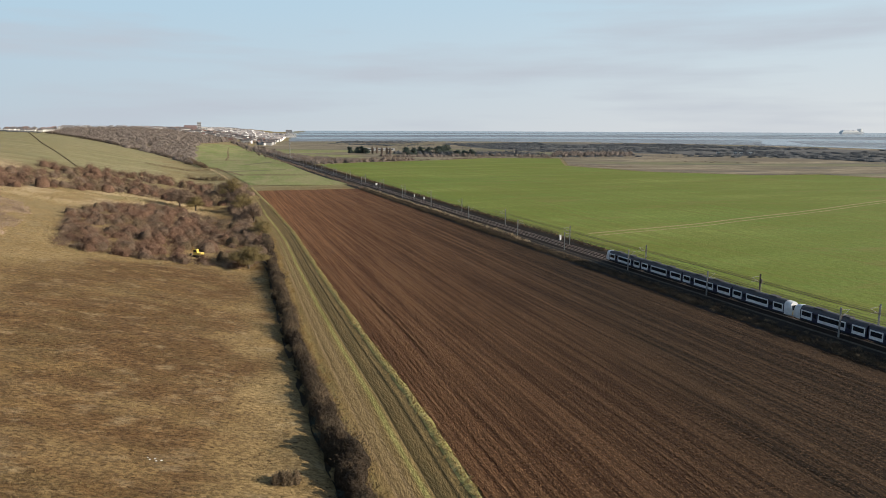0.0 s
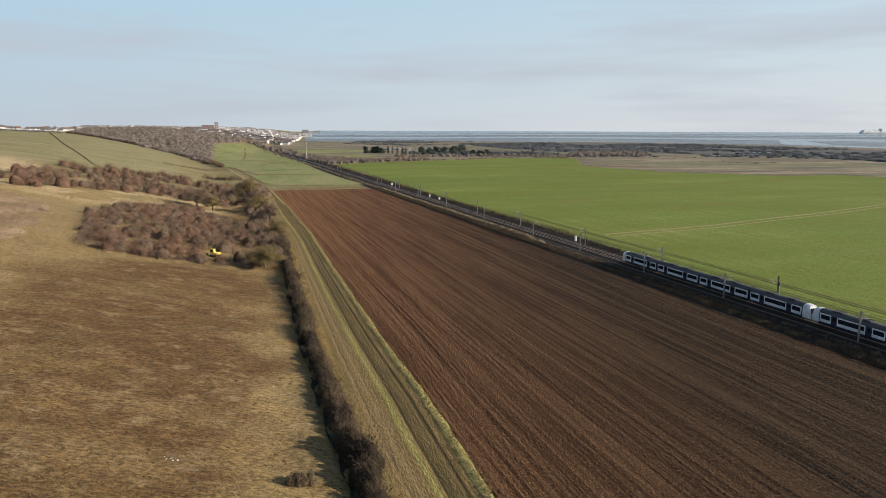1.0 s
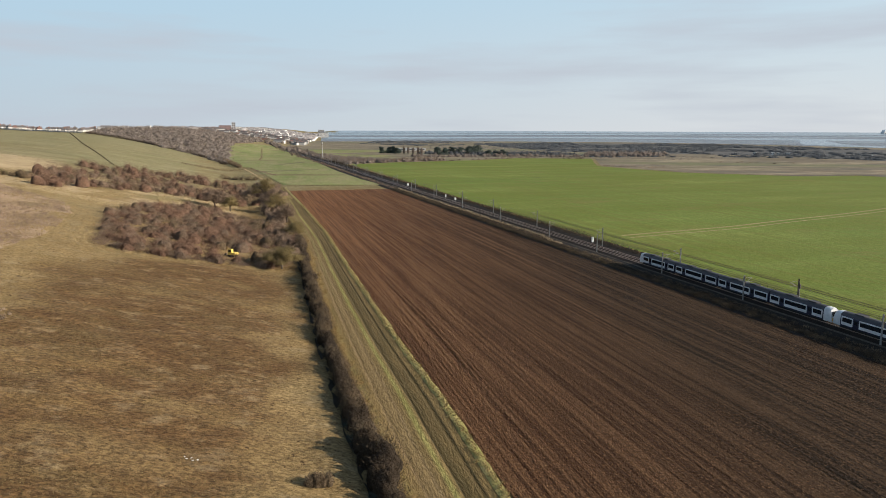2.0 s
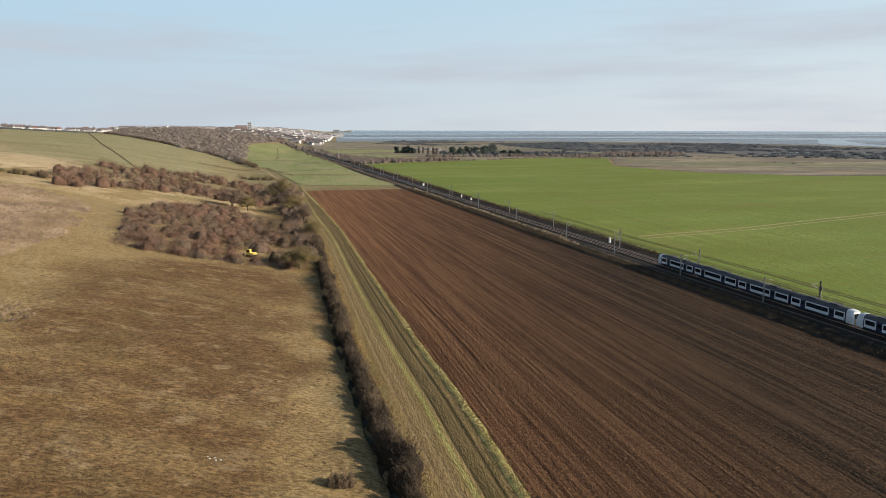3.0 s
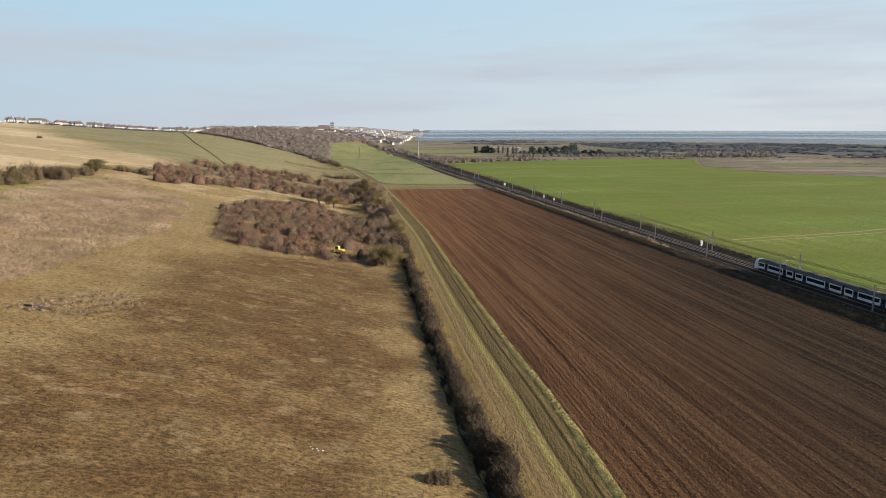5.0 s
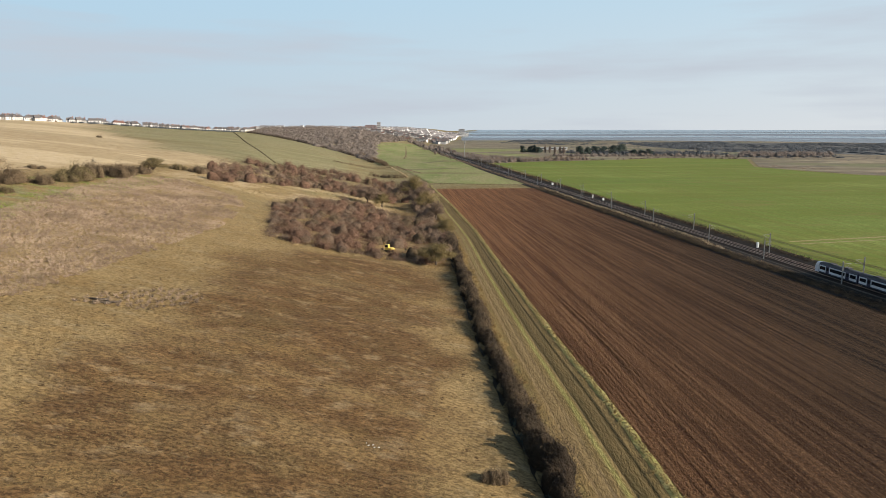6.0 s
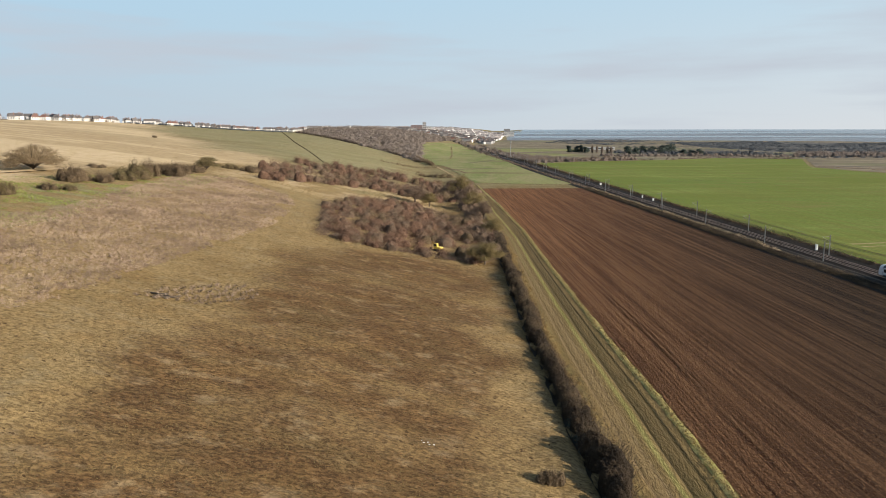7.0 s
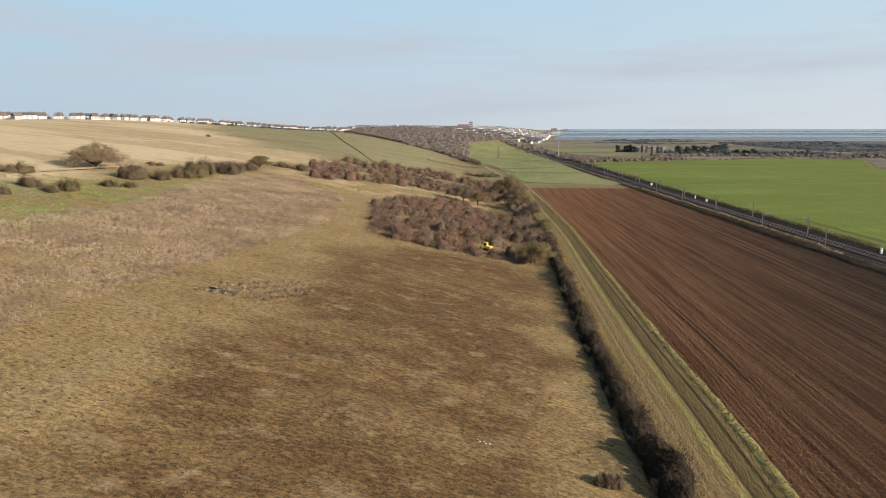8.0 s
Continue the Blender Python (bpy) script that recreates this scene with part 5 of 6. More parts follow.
def poplar(x, y, high, seed):
    rr = np.random.default_rng(seed)
    ob = thing("poplar", (x, y, tz(x, y) - 0.1), "slender bare poplar beside a marsh farm", "tree", "poplars")
    part("trunk", tube((0, 0, 0), (0, 0, high * 0.85), 0.3, 0.08, 6), BARK, ob)
    zz = np.linspace(0.1, 0.85, 8) * high
    w_ = 2.0 * np.sin(np.pi * (0.15 + 0.8 * zz / high)) + 0.6
    under("crown", many_tris("crown", twigs(np.stack([zz * 0, zz * 0, zz], 1), np.stack([w_, w_, np.full(8, high * 0.14)], 1), 150, 1.2, 0.2, rr, lean=1.2, shell=0.2, wild=0.5), WOOD_FAR), ob, "upright bare twigs")


for i, (x, y, h, wd) in enumerate([(-155, 1316, 13, 8), (-143, 1320, 12, 11), (-134, 1318, 14, 9), (-125, 1316, 11, 9), (-48, 1238, 15, 13), (-38, 1270, 12, 12), (-24, 1296, 14, 16), (-12, 1290, 13, 13),
                                   (6, 1270, 16, 14), (16, 1300, 14, 14), (22, 1330, 17, 17), (39, 1217, 10, 10), (52, 1225, 9, 11), (64, 1219, 11, 10)]):
    conifer(x, y, h, wd, 200 + i)
for i, (x, y, h) in enumerate([(-112, 1290, 14), (-104, 1290, 13), (-81, 1209, 15), (-75, 1209, 14), (-93, 1260, 13)]):
    poplar(x, y, h, 220 + i)
for i in range(26):
    x, y = rail(rng.uniform(850, 1500), rng.uniform(14, 26))
    bare_tree(x, y, rng.uniform(7, 12), rng.uniform(6, 9), WOOD_FAR, "bare grey tree beside the railway", 240 + i, 1100)
for i in range(20):
    x, y = rail(rng.uniform(900, 1500), rng.uniform(-22, -12))
    bare_tree(x, y, rng.uniform(6, 10), rng.uniform(5, 8), WOOD_FAR, "bare grey tree beside the railway", 270 + i, 1000)

# ---------------------------------------------------------------- railway
STEEL = varied("rail_steel", (0.30, 0.22, 0.18), (0.36, 0.27, 0.22), 0.4, "Object", 0.4, 0.2)
GALV = varied("galvanised_steel", (0.29, 0.29, 0.28), (0.38, 0.38, 0.37), 0.6, "Object", 0.4, 0.3, 3.0)
DARKSTEEL = varied("dark_weathered_steel", (0.10, 0.09, 0.085), (0.15, 0.135, 0.12), 0.7, "Object", 0.3, 0.3, 3.0)
CONCRETE = varied("sleeper_concrete", (0.045, 0.034, 0.027), (0.080, 0.060, 0.047), 0.9)
WIRE = varied("contact_wire", (0.05, 0.05, 0.05), (0.07, 0.07, 0.07), 0.6, "Object", 0.3, 0.5)
WHITEBOX = varied("white_cabinet_paint", (0.74, 0.74, 0.72), (0.80, 0.80, 0.78), 0.55, "Object", 0.4, 0.0, 2.0)
PORCELAIN = varied("brown_insulator", (0.10, 0.045, 0.03), (0.13, 0.06, 0.04), 0.3, "Object", 0.5)

WALKWAY = mottled("trough_concrete", (0.10, 0.082, 0.064), (0.15, 0.12, 0.095), (0.06, 0.05, 0.04), 0.1, 1.0, relief=0)
S_AX = np.concatenate([np.arange(-160, 420, 6.0), np.arange(420, 1500, 20.0)])


def rail_band(name, cs, zs, mat, label, category, rough_=0.0):
    S, C = np.meshgrid(S_AX, np.array(cs), indexing="ij")
    X, Y = rail(S, C)
    Z = terrain(X, Y) + np.array(zs)[None, :] + (value_noise(X, Y, 1.7, 3) - 0.5) * rough_
    return drape(name, X, Y, Z, mat, label, category)


rail_band("ballast_bed", (-3.0, -1.6, -0.9, 0.7, 2.4, 4.1, 5.7, 6.5, 8.0), (0.15, 0.25, 0.62, 0.64, 0.60, 0.64, 0.62, 0.25, 0.15), BALLAST, "dark stone ballast bed of a double track railway", "railway")
# Near strip reaches as far as the train's shadow, painted in its colour
rail_band("cess", (-13.2, -11.5, -8.0, -5.0, -3.0, -2.6), (0.05, 0.2, 0.40, 0.35, 0.22, 0.17), SHADED_CESS, "cinder strip beside the railway, darkened further with painted shade", "cess", 0.25)
rail_band("cess", (7.6, 8.2, 10.0, 12.0, 14.5), (0.17, 0.22, 0.30, 0.28, 0.24), SHADED_CESS, "cinder strip beside the railway, darkened further with painted shade", "cess", 0.25)


def rail_line(c, label):
    prof = [(-0.036, 0.0), (-0.036, 0.10), (-0.05, 0.16), (0.05, 0.16), (0.036, 0.10), (0.036, 0.0)]
    S, C = np.meshgrid(S_AX, np.array([c + p for p, _ in prof]), indexing="ij")
    X, Y = rail(S, C)
    ob = drape("rail", X, Y, terrain(X, Y) * 0 + terrain(*rail(S, C * 0 + c)) + 0.66 + np.array([q for _, q in prof])[None, :], STEEL, label, "rail")
    tagged(ob, group="running rails")


for c in (0.0, 1.435, 3.4, 4.835):
    rail_line(c, "long welded steel running rail, worn bright on top")
rail_band("cable_trough", (-2.55, -2.5, -2.15, -2.1), (0.15, 0.42, 0.42, 0.15), WALKWAY, "pale concrete cable trough beside the track", "trough")
st = np.arange(-150, 420, 0.7)
bx = np.array([[a, b_, c] for a in (-0.12, 0.12) for b_ in (-1.25, 1.25) for c in (0, 0.12)])
bf = np.array([(0, 2, 6, 4), (1, 5, 7, 3), (0, 4, 5, 1), (2, 3, 7, 6), (0, 1, 3, 2), (4, 6, 7, 5)])
V, F = [], []
for mid in (0.72, 4.12):
    for s in st:
        x, y = rail(s, mid)
        z = tz(x, y) + 0.60
        k0 = len(V)
        V += [(x + a * RS[0] + b_ * RC[0], y + a * RS[1] + b_ * RC[1], z + c) for a, b_, c in bx]
        F += [tuple(int(q) + k0 for q in f_) for f_ in bf]
tagged(new("sleepers", mesh_data("sleepers", V, F, CONCRETE)), "pale concrete sleepers under the rails", "sleepers", kind="stuff")

RAIL_TURN = math.degrees(ROW_TURN)


def mast(s, c, high, arm, box_on=False):
    """Overhead line mast: H-section post, base, cantilever arm with its tube, stay and insulators."""
    x, y = rail(s, c)
    ob = thing("overhead_line_mast", (x, y, tz(x, y)), "grey steel railway mast carrying overhead wires" if not box_on else "grey steel railway mast with a switch box", "mast", "overhead line masts", RAIL_TURN)
    bm = bmesh.new()
    me = bpy.data.meshes.new("tmp")
    for q in (box(-0.14, 0.14, -0.14, -0.11, 0, high), box(-0.14, 0.14, 0.11, 0.14, 0, high), box(-0.02, 0.02, -0.11, 0.11, 0, high)):
        q.to_mesh(me)
        bm.from_mesh(me)
        q.free()
    bpy.data.meshes.remove(me)
    part("post", bm, GALV if not box_on else DARKSTEEL, ob)
    part("base", box(-0.35, 0.35, -0.35, 0.35, -0.3, 0.25, 0.03), CONCRETE, ob)
    w_ = -arm      # local +y is the railway's left
    sgn = 1 if w_ > 0 else -1
    part("cantilever_tube", tube((0, sgn * 0.14, high - 2.2), (0, w_, high - 0.7), 0.045, 0.045), GALV, ob)
    part("stay_tube", tube((0, sgn * 0.14, high - 0.5), (0, w_ * 0.95, high - 0.72), 0.035, 0.035), GALV, ob)
    part("steady_arm", tube((0, w_ * 0.35, high - 1.7), (0, w_ * 1.05, high - 1.95), 0.03, 0.03), GALV, ob)
    part("insulator", tube((0, sgn * 0.14, high - 2.2), (0, sgn * 0.55, high - 1.95), 0.09, 0.09), PORCELAIN, ob)
    part("insulator", tube((0, sgn * 0.14, high - 0.5), (0, sgn * 0.55, high - 0.53), 0.09, 0.09), PORCELAIN, ob)
    if box_on:
        part("switch_box", box(-0.3, 0.3, -0.5, -0.16, high - 2.6, high - 1.4, 0.04), DARKSTEEL, ob)
        part("strut", tube((0, -0.9, 0), (0, -0.1, high - 0.6), 0.07, 0.07), GALV, ob)


for s in (9.8, 52, 89, 130, 170, 226, 284, 341, 398, 455, 512, 570, 630, 690, 750, 810, 870, 930, 990, 1050):
    mast(s, -1.9, 7.1, 2.6)
for s in (7.6, 42.3, 92, 141.5, 201.8, 258, 310, 365, 420, 478, 536, 600, 660, 720, 780, 840, 900, 960, 1020, 1080):
    mast(s, 7.0, 7.6, -2.9, s == 42.3)


x, y = rail(970, 13.2)
ob = thing("radio_mast", (x, y, tz(x, y)), "tall slim grey radio mast beside the railway", "mast")
part("pole", tube((0, 0, -0.3), (0, 0, 25), 0.55, 0.3, 10), GALV, ob)
part("antenna", tube((0, 0, 22.5), (0, 0, 24.6), 0.85, 0.85, 8), GALV, ob)
part("platform", tube((0, 0, 21.6), (0, 0, 21.9), 1.0, 1.0, 10), DARKSTEEL, ob)
part("cabin", box(1.2, 3.6, -1.2, 1.2, 0, 2.5, 0.05), WHITEBOX, ob)
part("base", box(-1.2, 1.2, -1.2, 1.2, -0.3, 0.2, 0.05), CONCRETE, ob)


def wires(c, label):
    cu = bpy.data.curves.new("overhead_wire", "CURVE")
    cu.dimensions, cu.bevel_depth, cu.bevel_resolution = "3D", 0.012, 1
    for drop, sag in ((5.35, 0.0), (6.5, 0.7)):
        sp = cu.splines.new("POLY")
        ss = np.arange(-150, 900, 10.0)
        sp.points.add(len(ss) - 1)
        for p, s in zip(sp.points, ss):
            x, y = rail(s, c)
            p.co = (x, y, tz(x, y) + drop - sag * math.sin(math.pi * ((s / 57.0) % 1.0)), 1)
    cu.materials.append(WIRE)
    tagged(new("overhead_wire", cu), label, "wire", "overhead wires")


wires(0.72, "thin dark overhead contact and catenary wires")
wires(4.12, "thin dark overhead contact and catenary wires")
wires(7.0, "thin dark feeder wire along the masts")


def cabinet(s, c, wd, dp, hg, label):
    x, y = rail(s, c)
    ob = thing("lineside_cabinet", (x, y, tz(x, y) + 0.1), label, "cabinet", "lineside cabinets", RAIL_TURN)
    part("body", box(-wd / 2, wd / 2, -dp / 2, dp / 2, 0.12, hg, 0.02), WHITEBOX, ob)
    part("lid", box(-wd / 2 - 0.06, wd / 2 + 0.06, -dp / 2 - 0.06, dp / 2 + 0.06, hg, hg + 0.07, 0.015), WHITEBOX, ob)
    part("plinth", box(-wd / 2 - 0.05, wd / 2 + 0.05, -dp / 2 - 0.05, dp / 2 + 0.05, -0.2, 0.12), CONCRETE, ob)
    part("door", box(-wd / 2 + 0.05, -0.02, dp / 2, dp / 2 + 0.03, 0.2, hg - 0.08), WHITEBOX, ob)
    part("door", box(0.02, wd / 2 - 0.05, dp / 2, dp / 2 + 0.03, 0.2, hg - 0.08), WHITEBOX, ob)


cabinet(152, 8.6, 0.9, 0.6, 2.2, "tall white lineside cabinet beside the railway")
cabinet(331, 9.5, 1.3, 0.8, 1.6, "white lineside cabinet beside the railway")
cabinet(350, 9.0, 0.8, 0.6, 1.9, "small white lineside cabinet beside the railway")
cabinet(452, 9.5, 1.6, 1.2, 1.9, "small white lineside cabinet beside the railway")
cabinet(20, 8.8, 1.0, 0.6, 1.3, "small white lineside cabinet beside the railway")

# brambles on both sides of the line
rr = np.random.default_rng(301)
def lineside(name, s0, s1, step, c_of, wide, high, count, mat, label, keep=0.9):
    s = np.arange(s0, s1, step)
    s = s[rr.random(len(s)) < keep]
    x, y = rail(s + rr.uniform(-1, 1, len(s)), c_of(s) + rr.normal(0, 0.5, len(s)))
    g = 0.6 + 0.8 * value_noise(s, s * 0, 14, 77)
    at = np.stack([x, y, terrain(x, y)], 1)
    rad = np.stack([wide * g, wide * g, high * g], 1)
    thicket(name, twigs(at, rad, count * 5 // 9, 0.4, 0.055, rr, lean=0.3, shell=0.4), mat, label, "hedge")


lineside("lineside_brambles", -140, 420, 0.7, lambda s: -10.0 + 0 * s, 2.3, 1.5, 230, HEDGE_TWIG, "dense brown brambles along the foot of the railway")
lineside("lineside_brambles", -140, 420, 1.1, lambda s: -8.6 + 0 * s, 2.4, 1.7, 200, TWIG_DARK, "dense dark brambles on the railway bank")
lineside("lineside_grass", -140, 420, 0.9, lambda s: -6.4 + 0 * s, 1.8, 1.0, 120, SHRUB, "brown low growth on the railway bank", 0.85)
lineside("lineside_reeds", 150, 420, 0.8, lambda s: -6.4 + 0 * s, 1.1, 1.7, 120, REED, "pale dead grass on the railway bank", 0.6)
lineside("lineside_brambles", -140, 1000, 1.3, lambda s: 10.4 + 0.006 * s, 2.4, 2.3, 190, TWIG_DARK, "dark brambles between railway and wheat")
lineside("lineside_grass", -140, 700, 1.4, lambda s: 12.4 + 0.008 * s, 1.0, 0.8, 90, TUSSOCK, "tawny dead grass between railway and wheat", 0.6)
lineside("lineside_brambles", 420, 1200, 1.8, lambda s: -8.5 + 0 * s, 2.0, 2.2, 110, TWIG, "brown scrub along the railway")

FENCEWOOD = varied("fence_post_wood", (0.16, 0.13, 0.10), (0.24, 0.20, 0.16), 0.9, "Object")
fence = thing("post_and_wire_fence", (*rail(0, 13.3), tz(*rail(0, 13.3))), "weathered post and wire fence between railway and wheat", "fence")
post = mesh_data("post", [(a, b_, c) for a in (-0.06, 0.06) for b_ in (-0.06, 0.06) for c in (-0.2, 1.25)], [tuple(f_) for f_ in bf.tolist()], FENCEWOOD)
for s in np.arange(-60, 420, 3.2):
    ob = under("post", post, fence)
    x, y = rail(s, 13.3)
    x0, y0 = rail(0, 13.3)
    ob.location = (x - x0, y - y0, tz(x, y) - tz(x0, y0))

# ---------------------------------------------------------------- train
NAVY = varied("navy_train_paint", (0.016, 0.020, 0.045), (0.020, 0.025, 0.055), 0.35, "Object", 0.5, 0.0, 0.8)
TRAINWHITE = varied("white_train_paint", (0.66, 0.67, 0.68), (0.74, 0.75, 0.76), 0.35, "Object", 0.5, 0.0, 0.8)
TRAINROOF = varied("grimy_train_roof", (0.045, 0.045, 0.05), (0.07, 0.07, 0.075), 0.7, "Object", 0.3, 0.0, 0.6)
YELLOW = varied("warning_yellow", (0.80, 0.60, 0.08), (0.82, 0.62, 0.10), 0.45, "Object", 0.5)
BLACKGEAR = varied("grimy_running_gear", (0.03, 0.028, 0.026), (0.055, 0.05, 0.045), 0.8, "Object", 0.3, 0.2, 2.0)
LAMP = varied("lamp_glass", (0.75, 0.75, 0.70), (0.8, 0.8, 0.75), 0.1, "Object", 0.6)
GLASS, n, l, b = nodes("tinted_glass")
l.new(mixc(n, l, tex(n, l, 0.7, 2), (0.012, 0.014, 0.018), (0.02, 0.023, 0.028)), b.inputs["Base Color"])
b.inputs["Roughness"].default_value, b.inputs["Specular IOR Level"].default_value = 0.06, 0.6


def carriage(cab):
    """One 20 m carriage, its middle at the origin, x along it; a cab end faces +x."""
    ob = thing("train_carriage", (0, 0, 0), "navy and white electric train cab carriage on the near track" if cab else "navy and white electric train carriage on the near track", "train", "train carriages")
    L2 = 9.8
    nose = 2.2 if cab else 0.0
    prof = [(-1.28, 0.35), (-1.40, 0.9), (-1.42, 1.7), (-1.38, 2.6), (-1.25, 3.15), (-0.95, 3.45), (-0.5, 3.58), (0.5, 3.58), (0.95, 3.45), (1.25, 3.15), (1.38, 2.6), (1.42, 1.7), (1.40, 0.9), (1.28, 0.35)]
    part("body", prism(prof, -L2, L2 - nose), NAVY, ob)
    roof = [(-1.27, 3.16), (-0.97, 3.47), (-0.5, 3.62), (0.5, 3.62), (0.97, 3.47), (1.27, 3.16)]
    part("roof", prism(roof, -L2 + 0.02, L2 - nose - 0.02), TRAINROOF, ob, "grimy dark roof")
    panels = ((-9.5, -6.3), (-4.7, 3.0 if not cab else 2.6), (4.7, 9.5) if not cab else (4.2, 7.3))
    for sgn in (-1, 1):
        for x0, x1 in panels:
            lo_, hi_ = (1.425, 1.465) if sgn > 0 else (-1.465, -1.425)
            part("side_panel", box(x0, x1, lo_, hi_, 0.75, 2.75, 0.015), TRAINWHITE, ob, "white side panel")
            lo_, hi_ = (1.467, 1.485) if sgn > 0 else (-1.485, -1.467)
            part("window", box(x0 + 0.3, x1 - 0.3, lo_, hi_, 1.45, 2.45, 0.008), GLASS, ob, "dark tinted window")
        for x0 in ((-5.5, 3.85) if not cab else (-5.5, 3.4)):
            lo_, hi_ = (1.425, 1.45) if sgn > 0 else (-1.45, -1.425)
            d = part("door", box(x0 - 0.62, x0 + 0.62, lo_, hi_, 0.6, 2.7, 0.01), NAVY, ob, "navy sliding door")
            lo_, hi_ = (1.452, 1.462) if sgn > 0 else (-1.462, -1.452)
            part("window", box(x0 - 0.42, x0 + 0.42, lo_, hi_, 1.5, 2.4), GLASS, d, "dark door window")
    for bx_ in (-6.8, 6.8 if not cab else 6.2):
        g = part("bogie", box(bx_ - 1.7, bx_ + 1.7, -1.1, 1.1, -0.02, 0.33, 0.04), BLACKGEAR, ob, "black bogie")
        for wx in (-1.25, 1.25):
            for wy in (-0.72, 0.72):
                part("wheel", tube((bx_ + wx, wy - 0.06, 0.19), (bx_ + wx, wy + 0.06, 0.19), 0.42, 0.42, 14), DARKSTEEL, g)
    part("underframe", box(-4.6, 4.0, -1.15, 1.15, -0.05, 0.34, 0.04), BLACKGEAR, ob, "black equipment boxes")
    for x0 in (-5.0, 2.0):
        part("roof_unit", box(x0, x0 + 2.6, -0.75, 0.75, 3.6, 3.82, 0.05), TRAINROOF, ob)
    part("gangway", box(-10.02, -9.8, -0.55, 0.55, 0.4, 2.6, 0.04), BLACKGEAR, ob)
    if cab:
        # rounded white nose, raked back to the roof
        bm = bmesh.new()
        rings = []
        for k in range(7):
            a = k / 6
            x = L2 - nose + nose * math.sin(a * math.pi / 2)
            sy = 1 - 0.22 * a ** 2.5
            rings.append([bm.verts.new((x - 0.55 * a * max(0.0, (z - 1.4) / 2.2), y * sy, 0.35 + (z - 0.35) * (1 - 0.10 * a ** 2))) for y, z in prof])
        for p, q in zip(rings, rings[1:]):
            for i in range(len(prof)):
                bm.faces.new((p[i], p[(i + 1) % len(prof)], q[(i + 1) % len(prof)], q[i]))
        bm.faces.new(rings[-1])
        bmesh.ops.recalc_face_normals(bm, faces=bm.faces[:])
        part("cab_nose", bm, TRAINWHITE, ob, "rounded white cab nose")
        part("yellow_panel", box(L2 + 0.005, L2 + 0.03, -0.95, 0.95, 0.55, 1.35, 0.02), YELLOW, ob, "yellow warning panel")
        w_ = box(L2 - 0.04, L2, -0.9, 0.9, 1.7, 2.85, 0.03)
        bmesh.ops.rotate(w_, verts=w_.verts[:], cent=(L2, 0, 1.7), matrix=Matrix.Rotation(radians(-15), 3, "Y"))
        part("windscreen", w_, GLASS, ob, "dark raked windscreen")
        for wy in (-0.72, 0.72):
            part("headlight", tube((L2 - 0.05, wy, 1.5), (L2 + 0.04, wy, 1.5), 0.14, 0.14, 12), LAMP, ob)
        part("coupler", tube((L2 - 0.1, 0, 0.25), (L2 + 0.55, 0, 0.25), 0.16, 0.2, 8), BLACKGEAR, ob)
    return ob


TAIL = 104.0
RTOP = 1.05


def carriage_pose(k, flip):
    x, y = rail(TAIL - 10 - 20 * k, 0.72)
    return pose(x, y, tz(x, y) + RTOP, 0, 0, RAIL_TURN + (0 if flip else 180))


cab_car = carriage(True)
mid_car = carriage(False)
for k in range(8):
    is_cab = k in (0, 3, 4, 7)
    m = carriage_pose(k, k in (0, 4))
    src = cab_car if is_cab else mid_car
    if k in (0, 1):
        src.matrix_basis = m
    else:
        copy_thing(src, m)

# ---------------------------------------------------------------- digger
DIGGER = varied("digger_yellow", (0.76, 0.55, 0.10), (0.80, 0.59, 0.13), 0.5, "Object", 0.4, 0.0, 2.0)
ARM = varied("mud_stained_arm", (0.30, 0.17, 0.05), (0.36, 0.21, 0.07), 0.7, "Object", 0.3, 0.0, 2.0)
TRACKS = varied("muddy_rubber_tracks", (0.05, 0.04, 0.032), (0.08, 0.065, 0.05), 0.9, "Object", 0.2, 0.0, 3.0)
dx, dy = -82.4, 235.0
dig = thing("excavator", (dx, dy, tz(dx, dy)), "small yellow tracked excavator parked in cleared scrub", "excavator", "", 160)
for sy in (-0.85, 0.85):
    bm = bmesh.new()
    bmesh.ops.create_cone(bm, cap_ends=True, segments=20, radius1=0.36, radius2=0.36, depth=0.42, matrix=Matrix.Translation((0, sy, 0.36)) @ Matrix.Rotation(radians(90), 4, "X"))
    for v in bm.verts:
        v.co.x += 1.05 if v.co.x > 0 else -1.05
    part("crawler_track", bm, TRACKS, dig, "muddy black crawler track")
part("undercarriage", box(-0.7, 0.7, -0.65, 0.65, 0.25, 0.7, 0.05), TRACKS, dig)
part("house", box(-1.5, 1.1, -1.0, 1.0, 0.75, 1.55, 0.12), DIGGER, dig)
part("counterweight", box(-1.85, -1.3, -0.95, 0.95, 0.8, 1.5, 0.18), DIGGER, dig)
cabp = part("cab", box(-0.35, 1.15, -0.05, 0.95, 1.5, 2.75, 0.1), DIGGER, dig)
part("window", box(1.152, 1.172, 0.05, 0.85, 1.75, 2.6), GLASS, cabp)
part("window", box(-0.2, 1.0, 0.952, 0.972, 1.8, 2.6), GLASS, cabp)
part("boom", prism([(-0.62, 1.2), (-0.35, 1.2), (-0.35, 1.5), (-0.62, 1.5)], 0.9, 1.6), DIGGER, dig)
part("boom", tube((1.0, -0.5, 1.35), (2.6, -0.5, 3.2), 0.19, 0.15, 6), ARM, dig, "mud-stained raised boom")
part("dipper", tube((2.5, -0.5, 3.2), (3.3, -0.5, 0.9), 0.14, 0.10, 6), ARM, dig, "mud-stained dipper arm")
part("ram", tube((1.3, -0.5, 1.4), (2.1, -0.5, 2.5), 0.06, 0.06, 6), STEEL, dig)
part("bucket", box(3.0, 3.6, -0.85, -0.15, 0.3, 0.95, 0.12), TRACKS, dig)

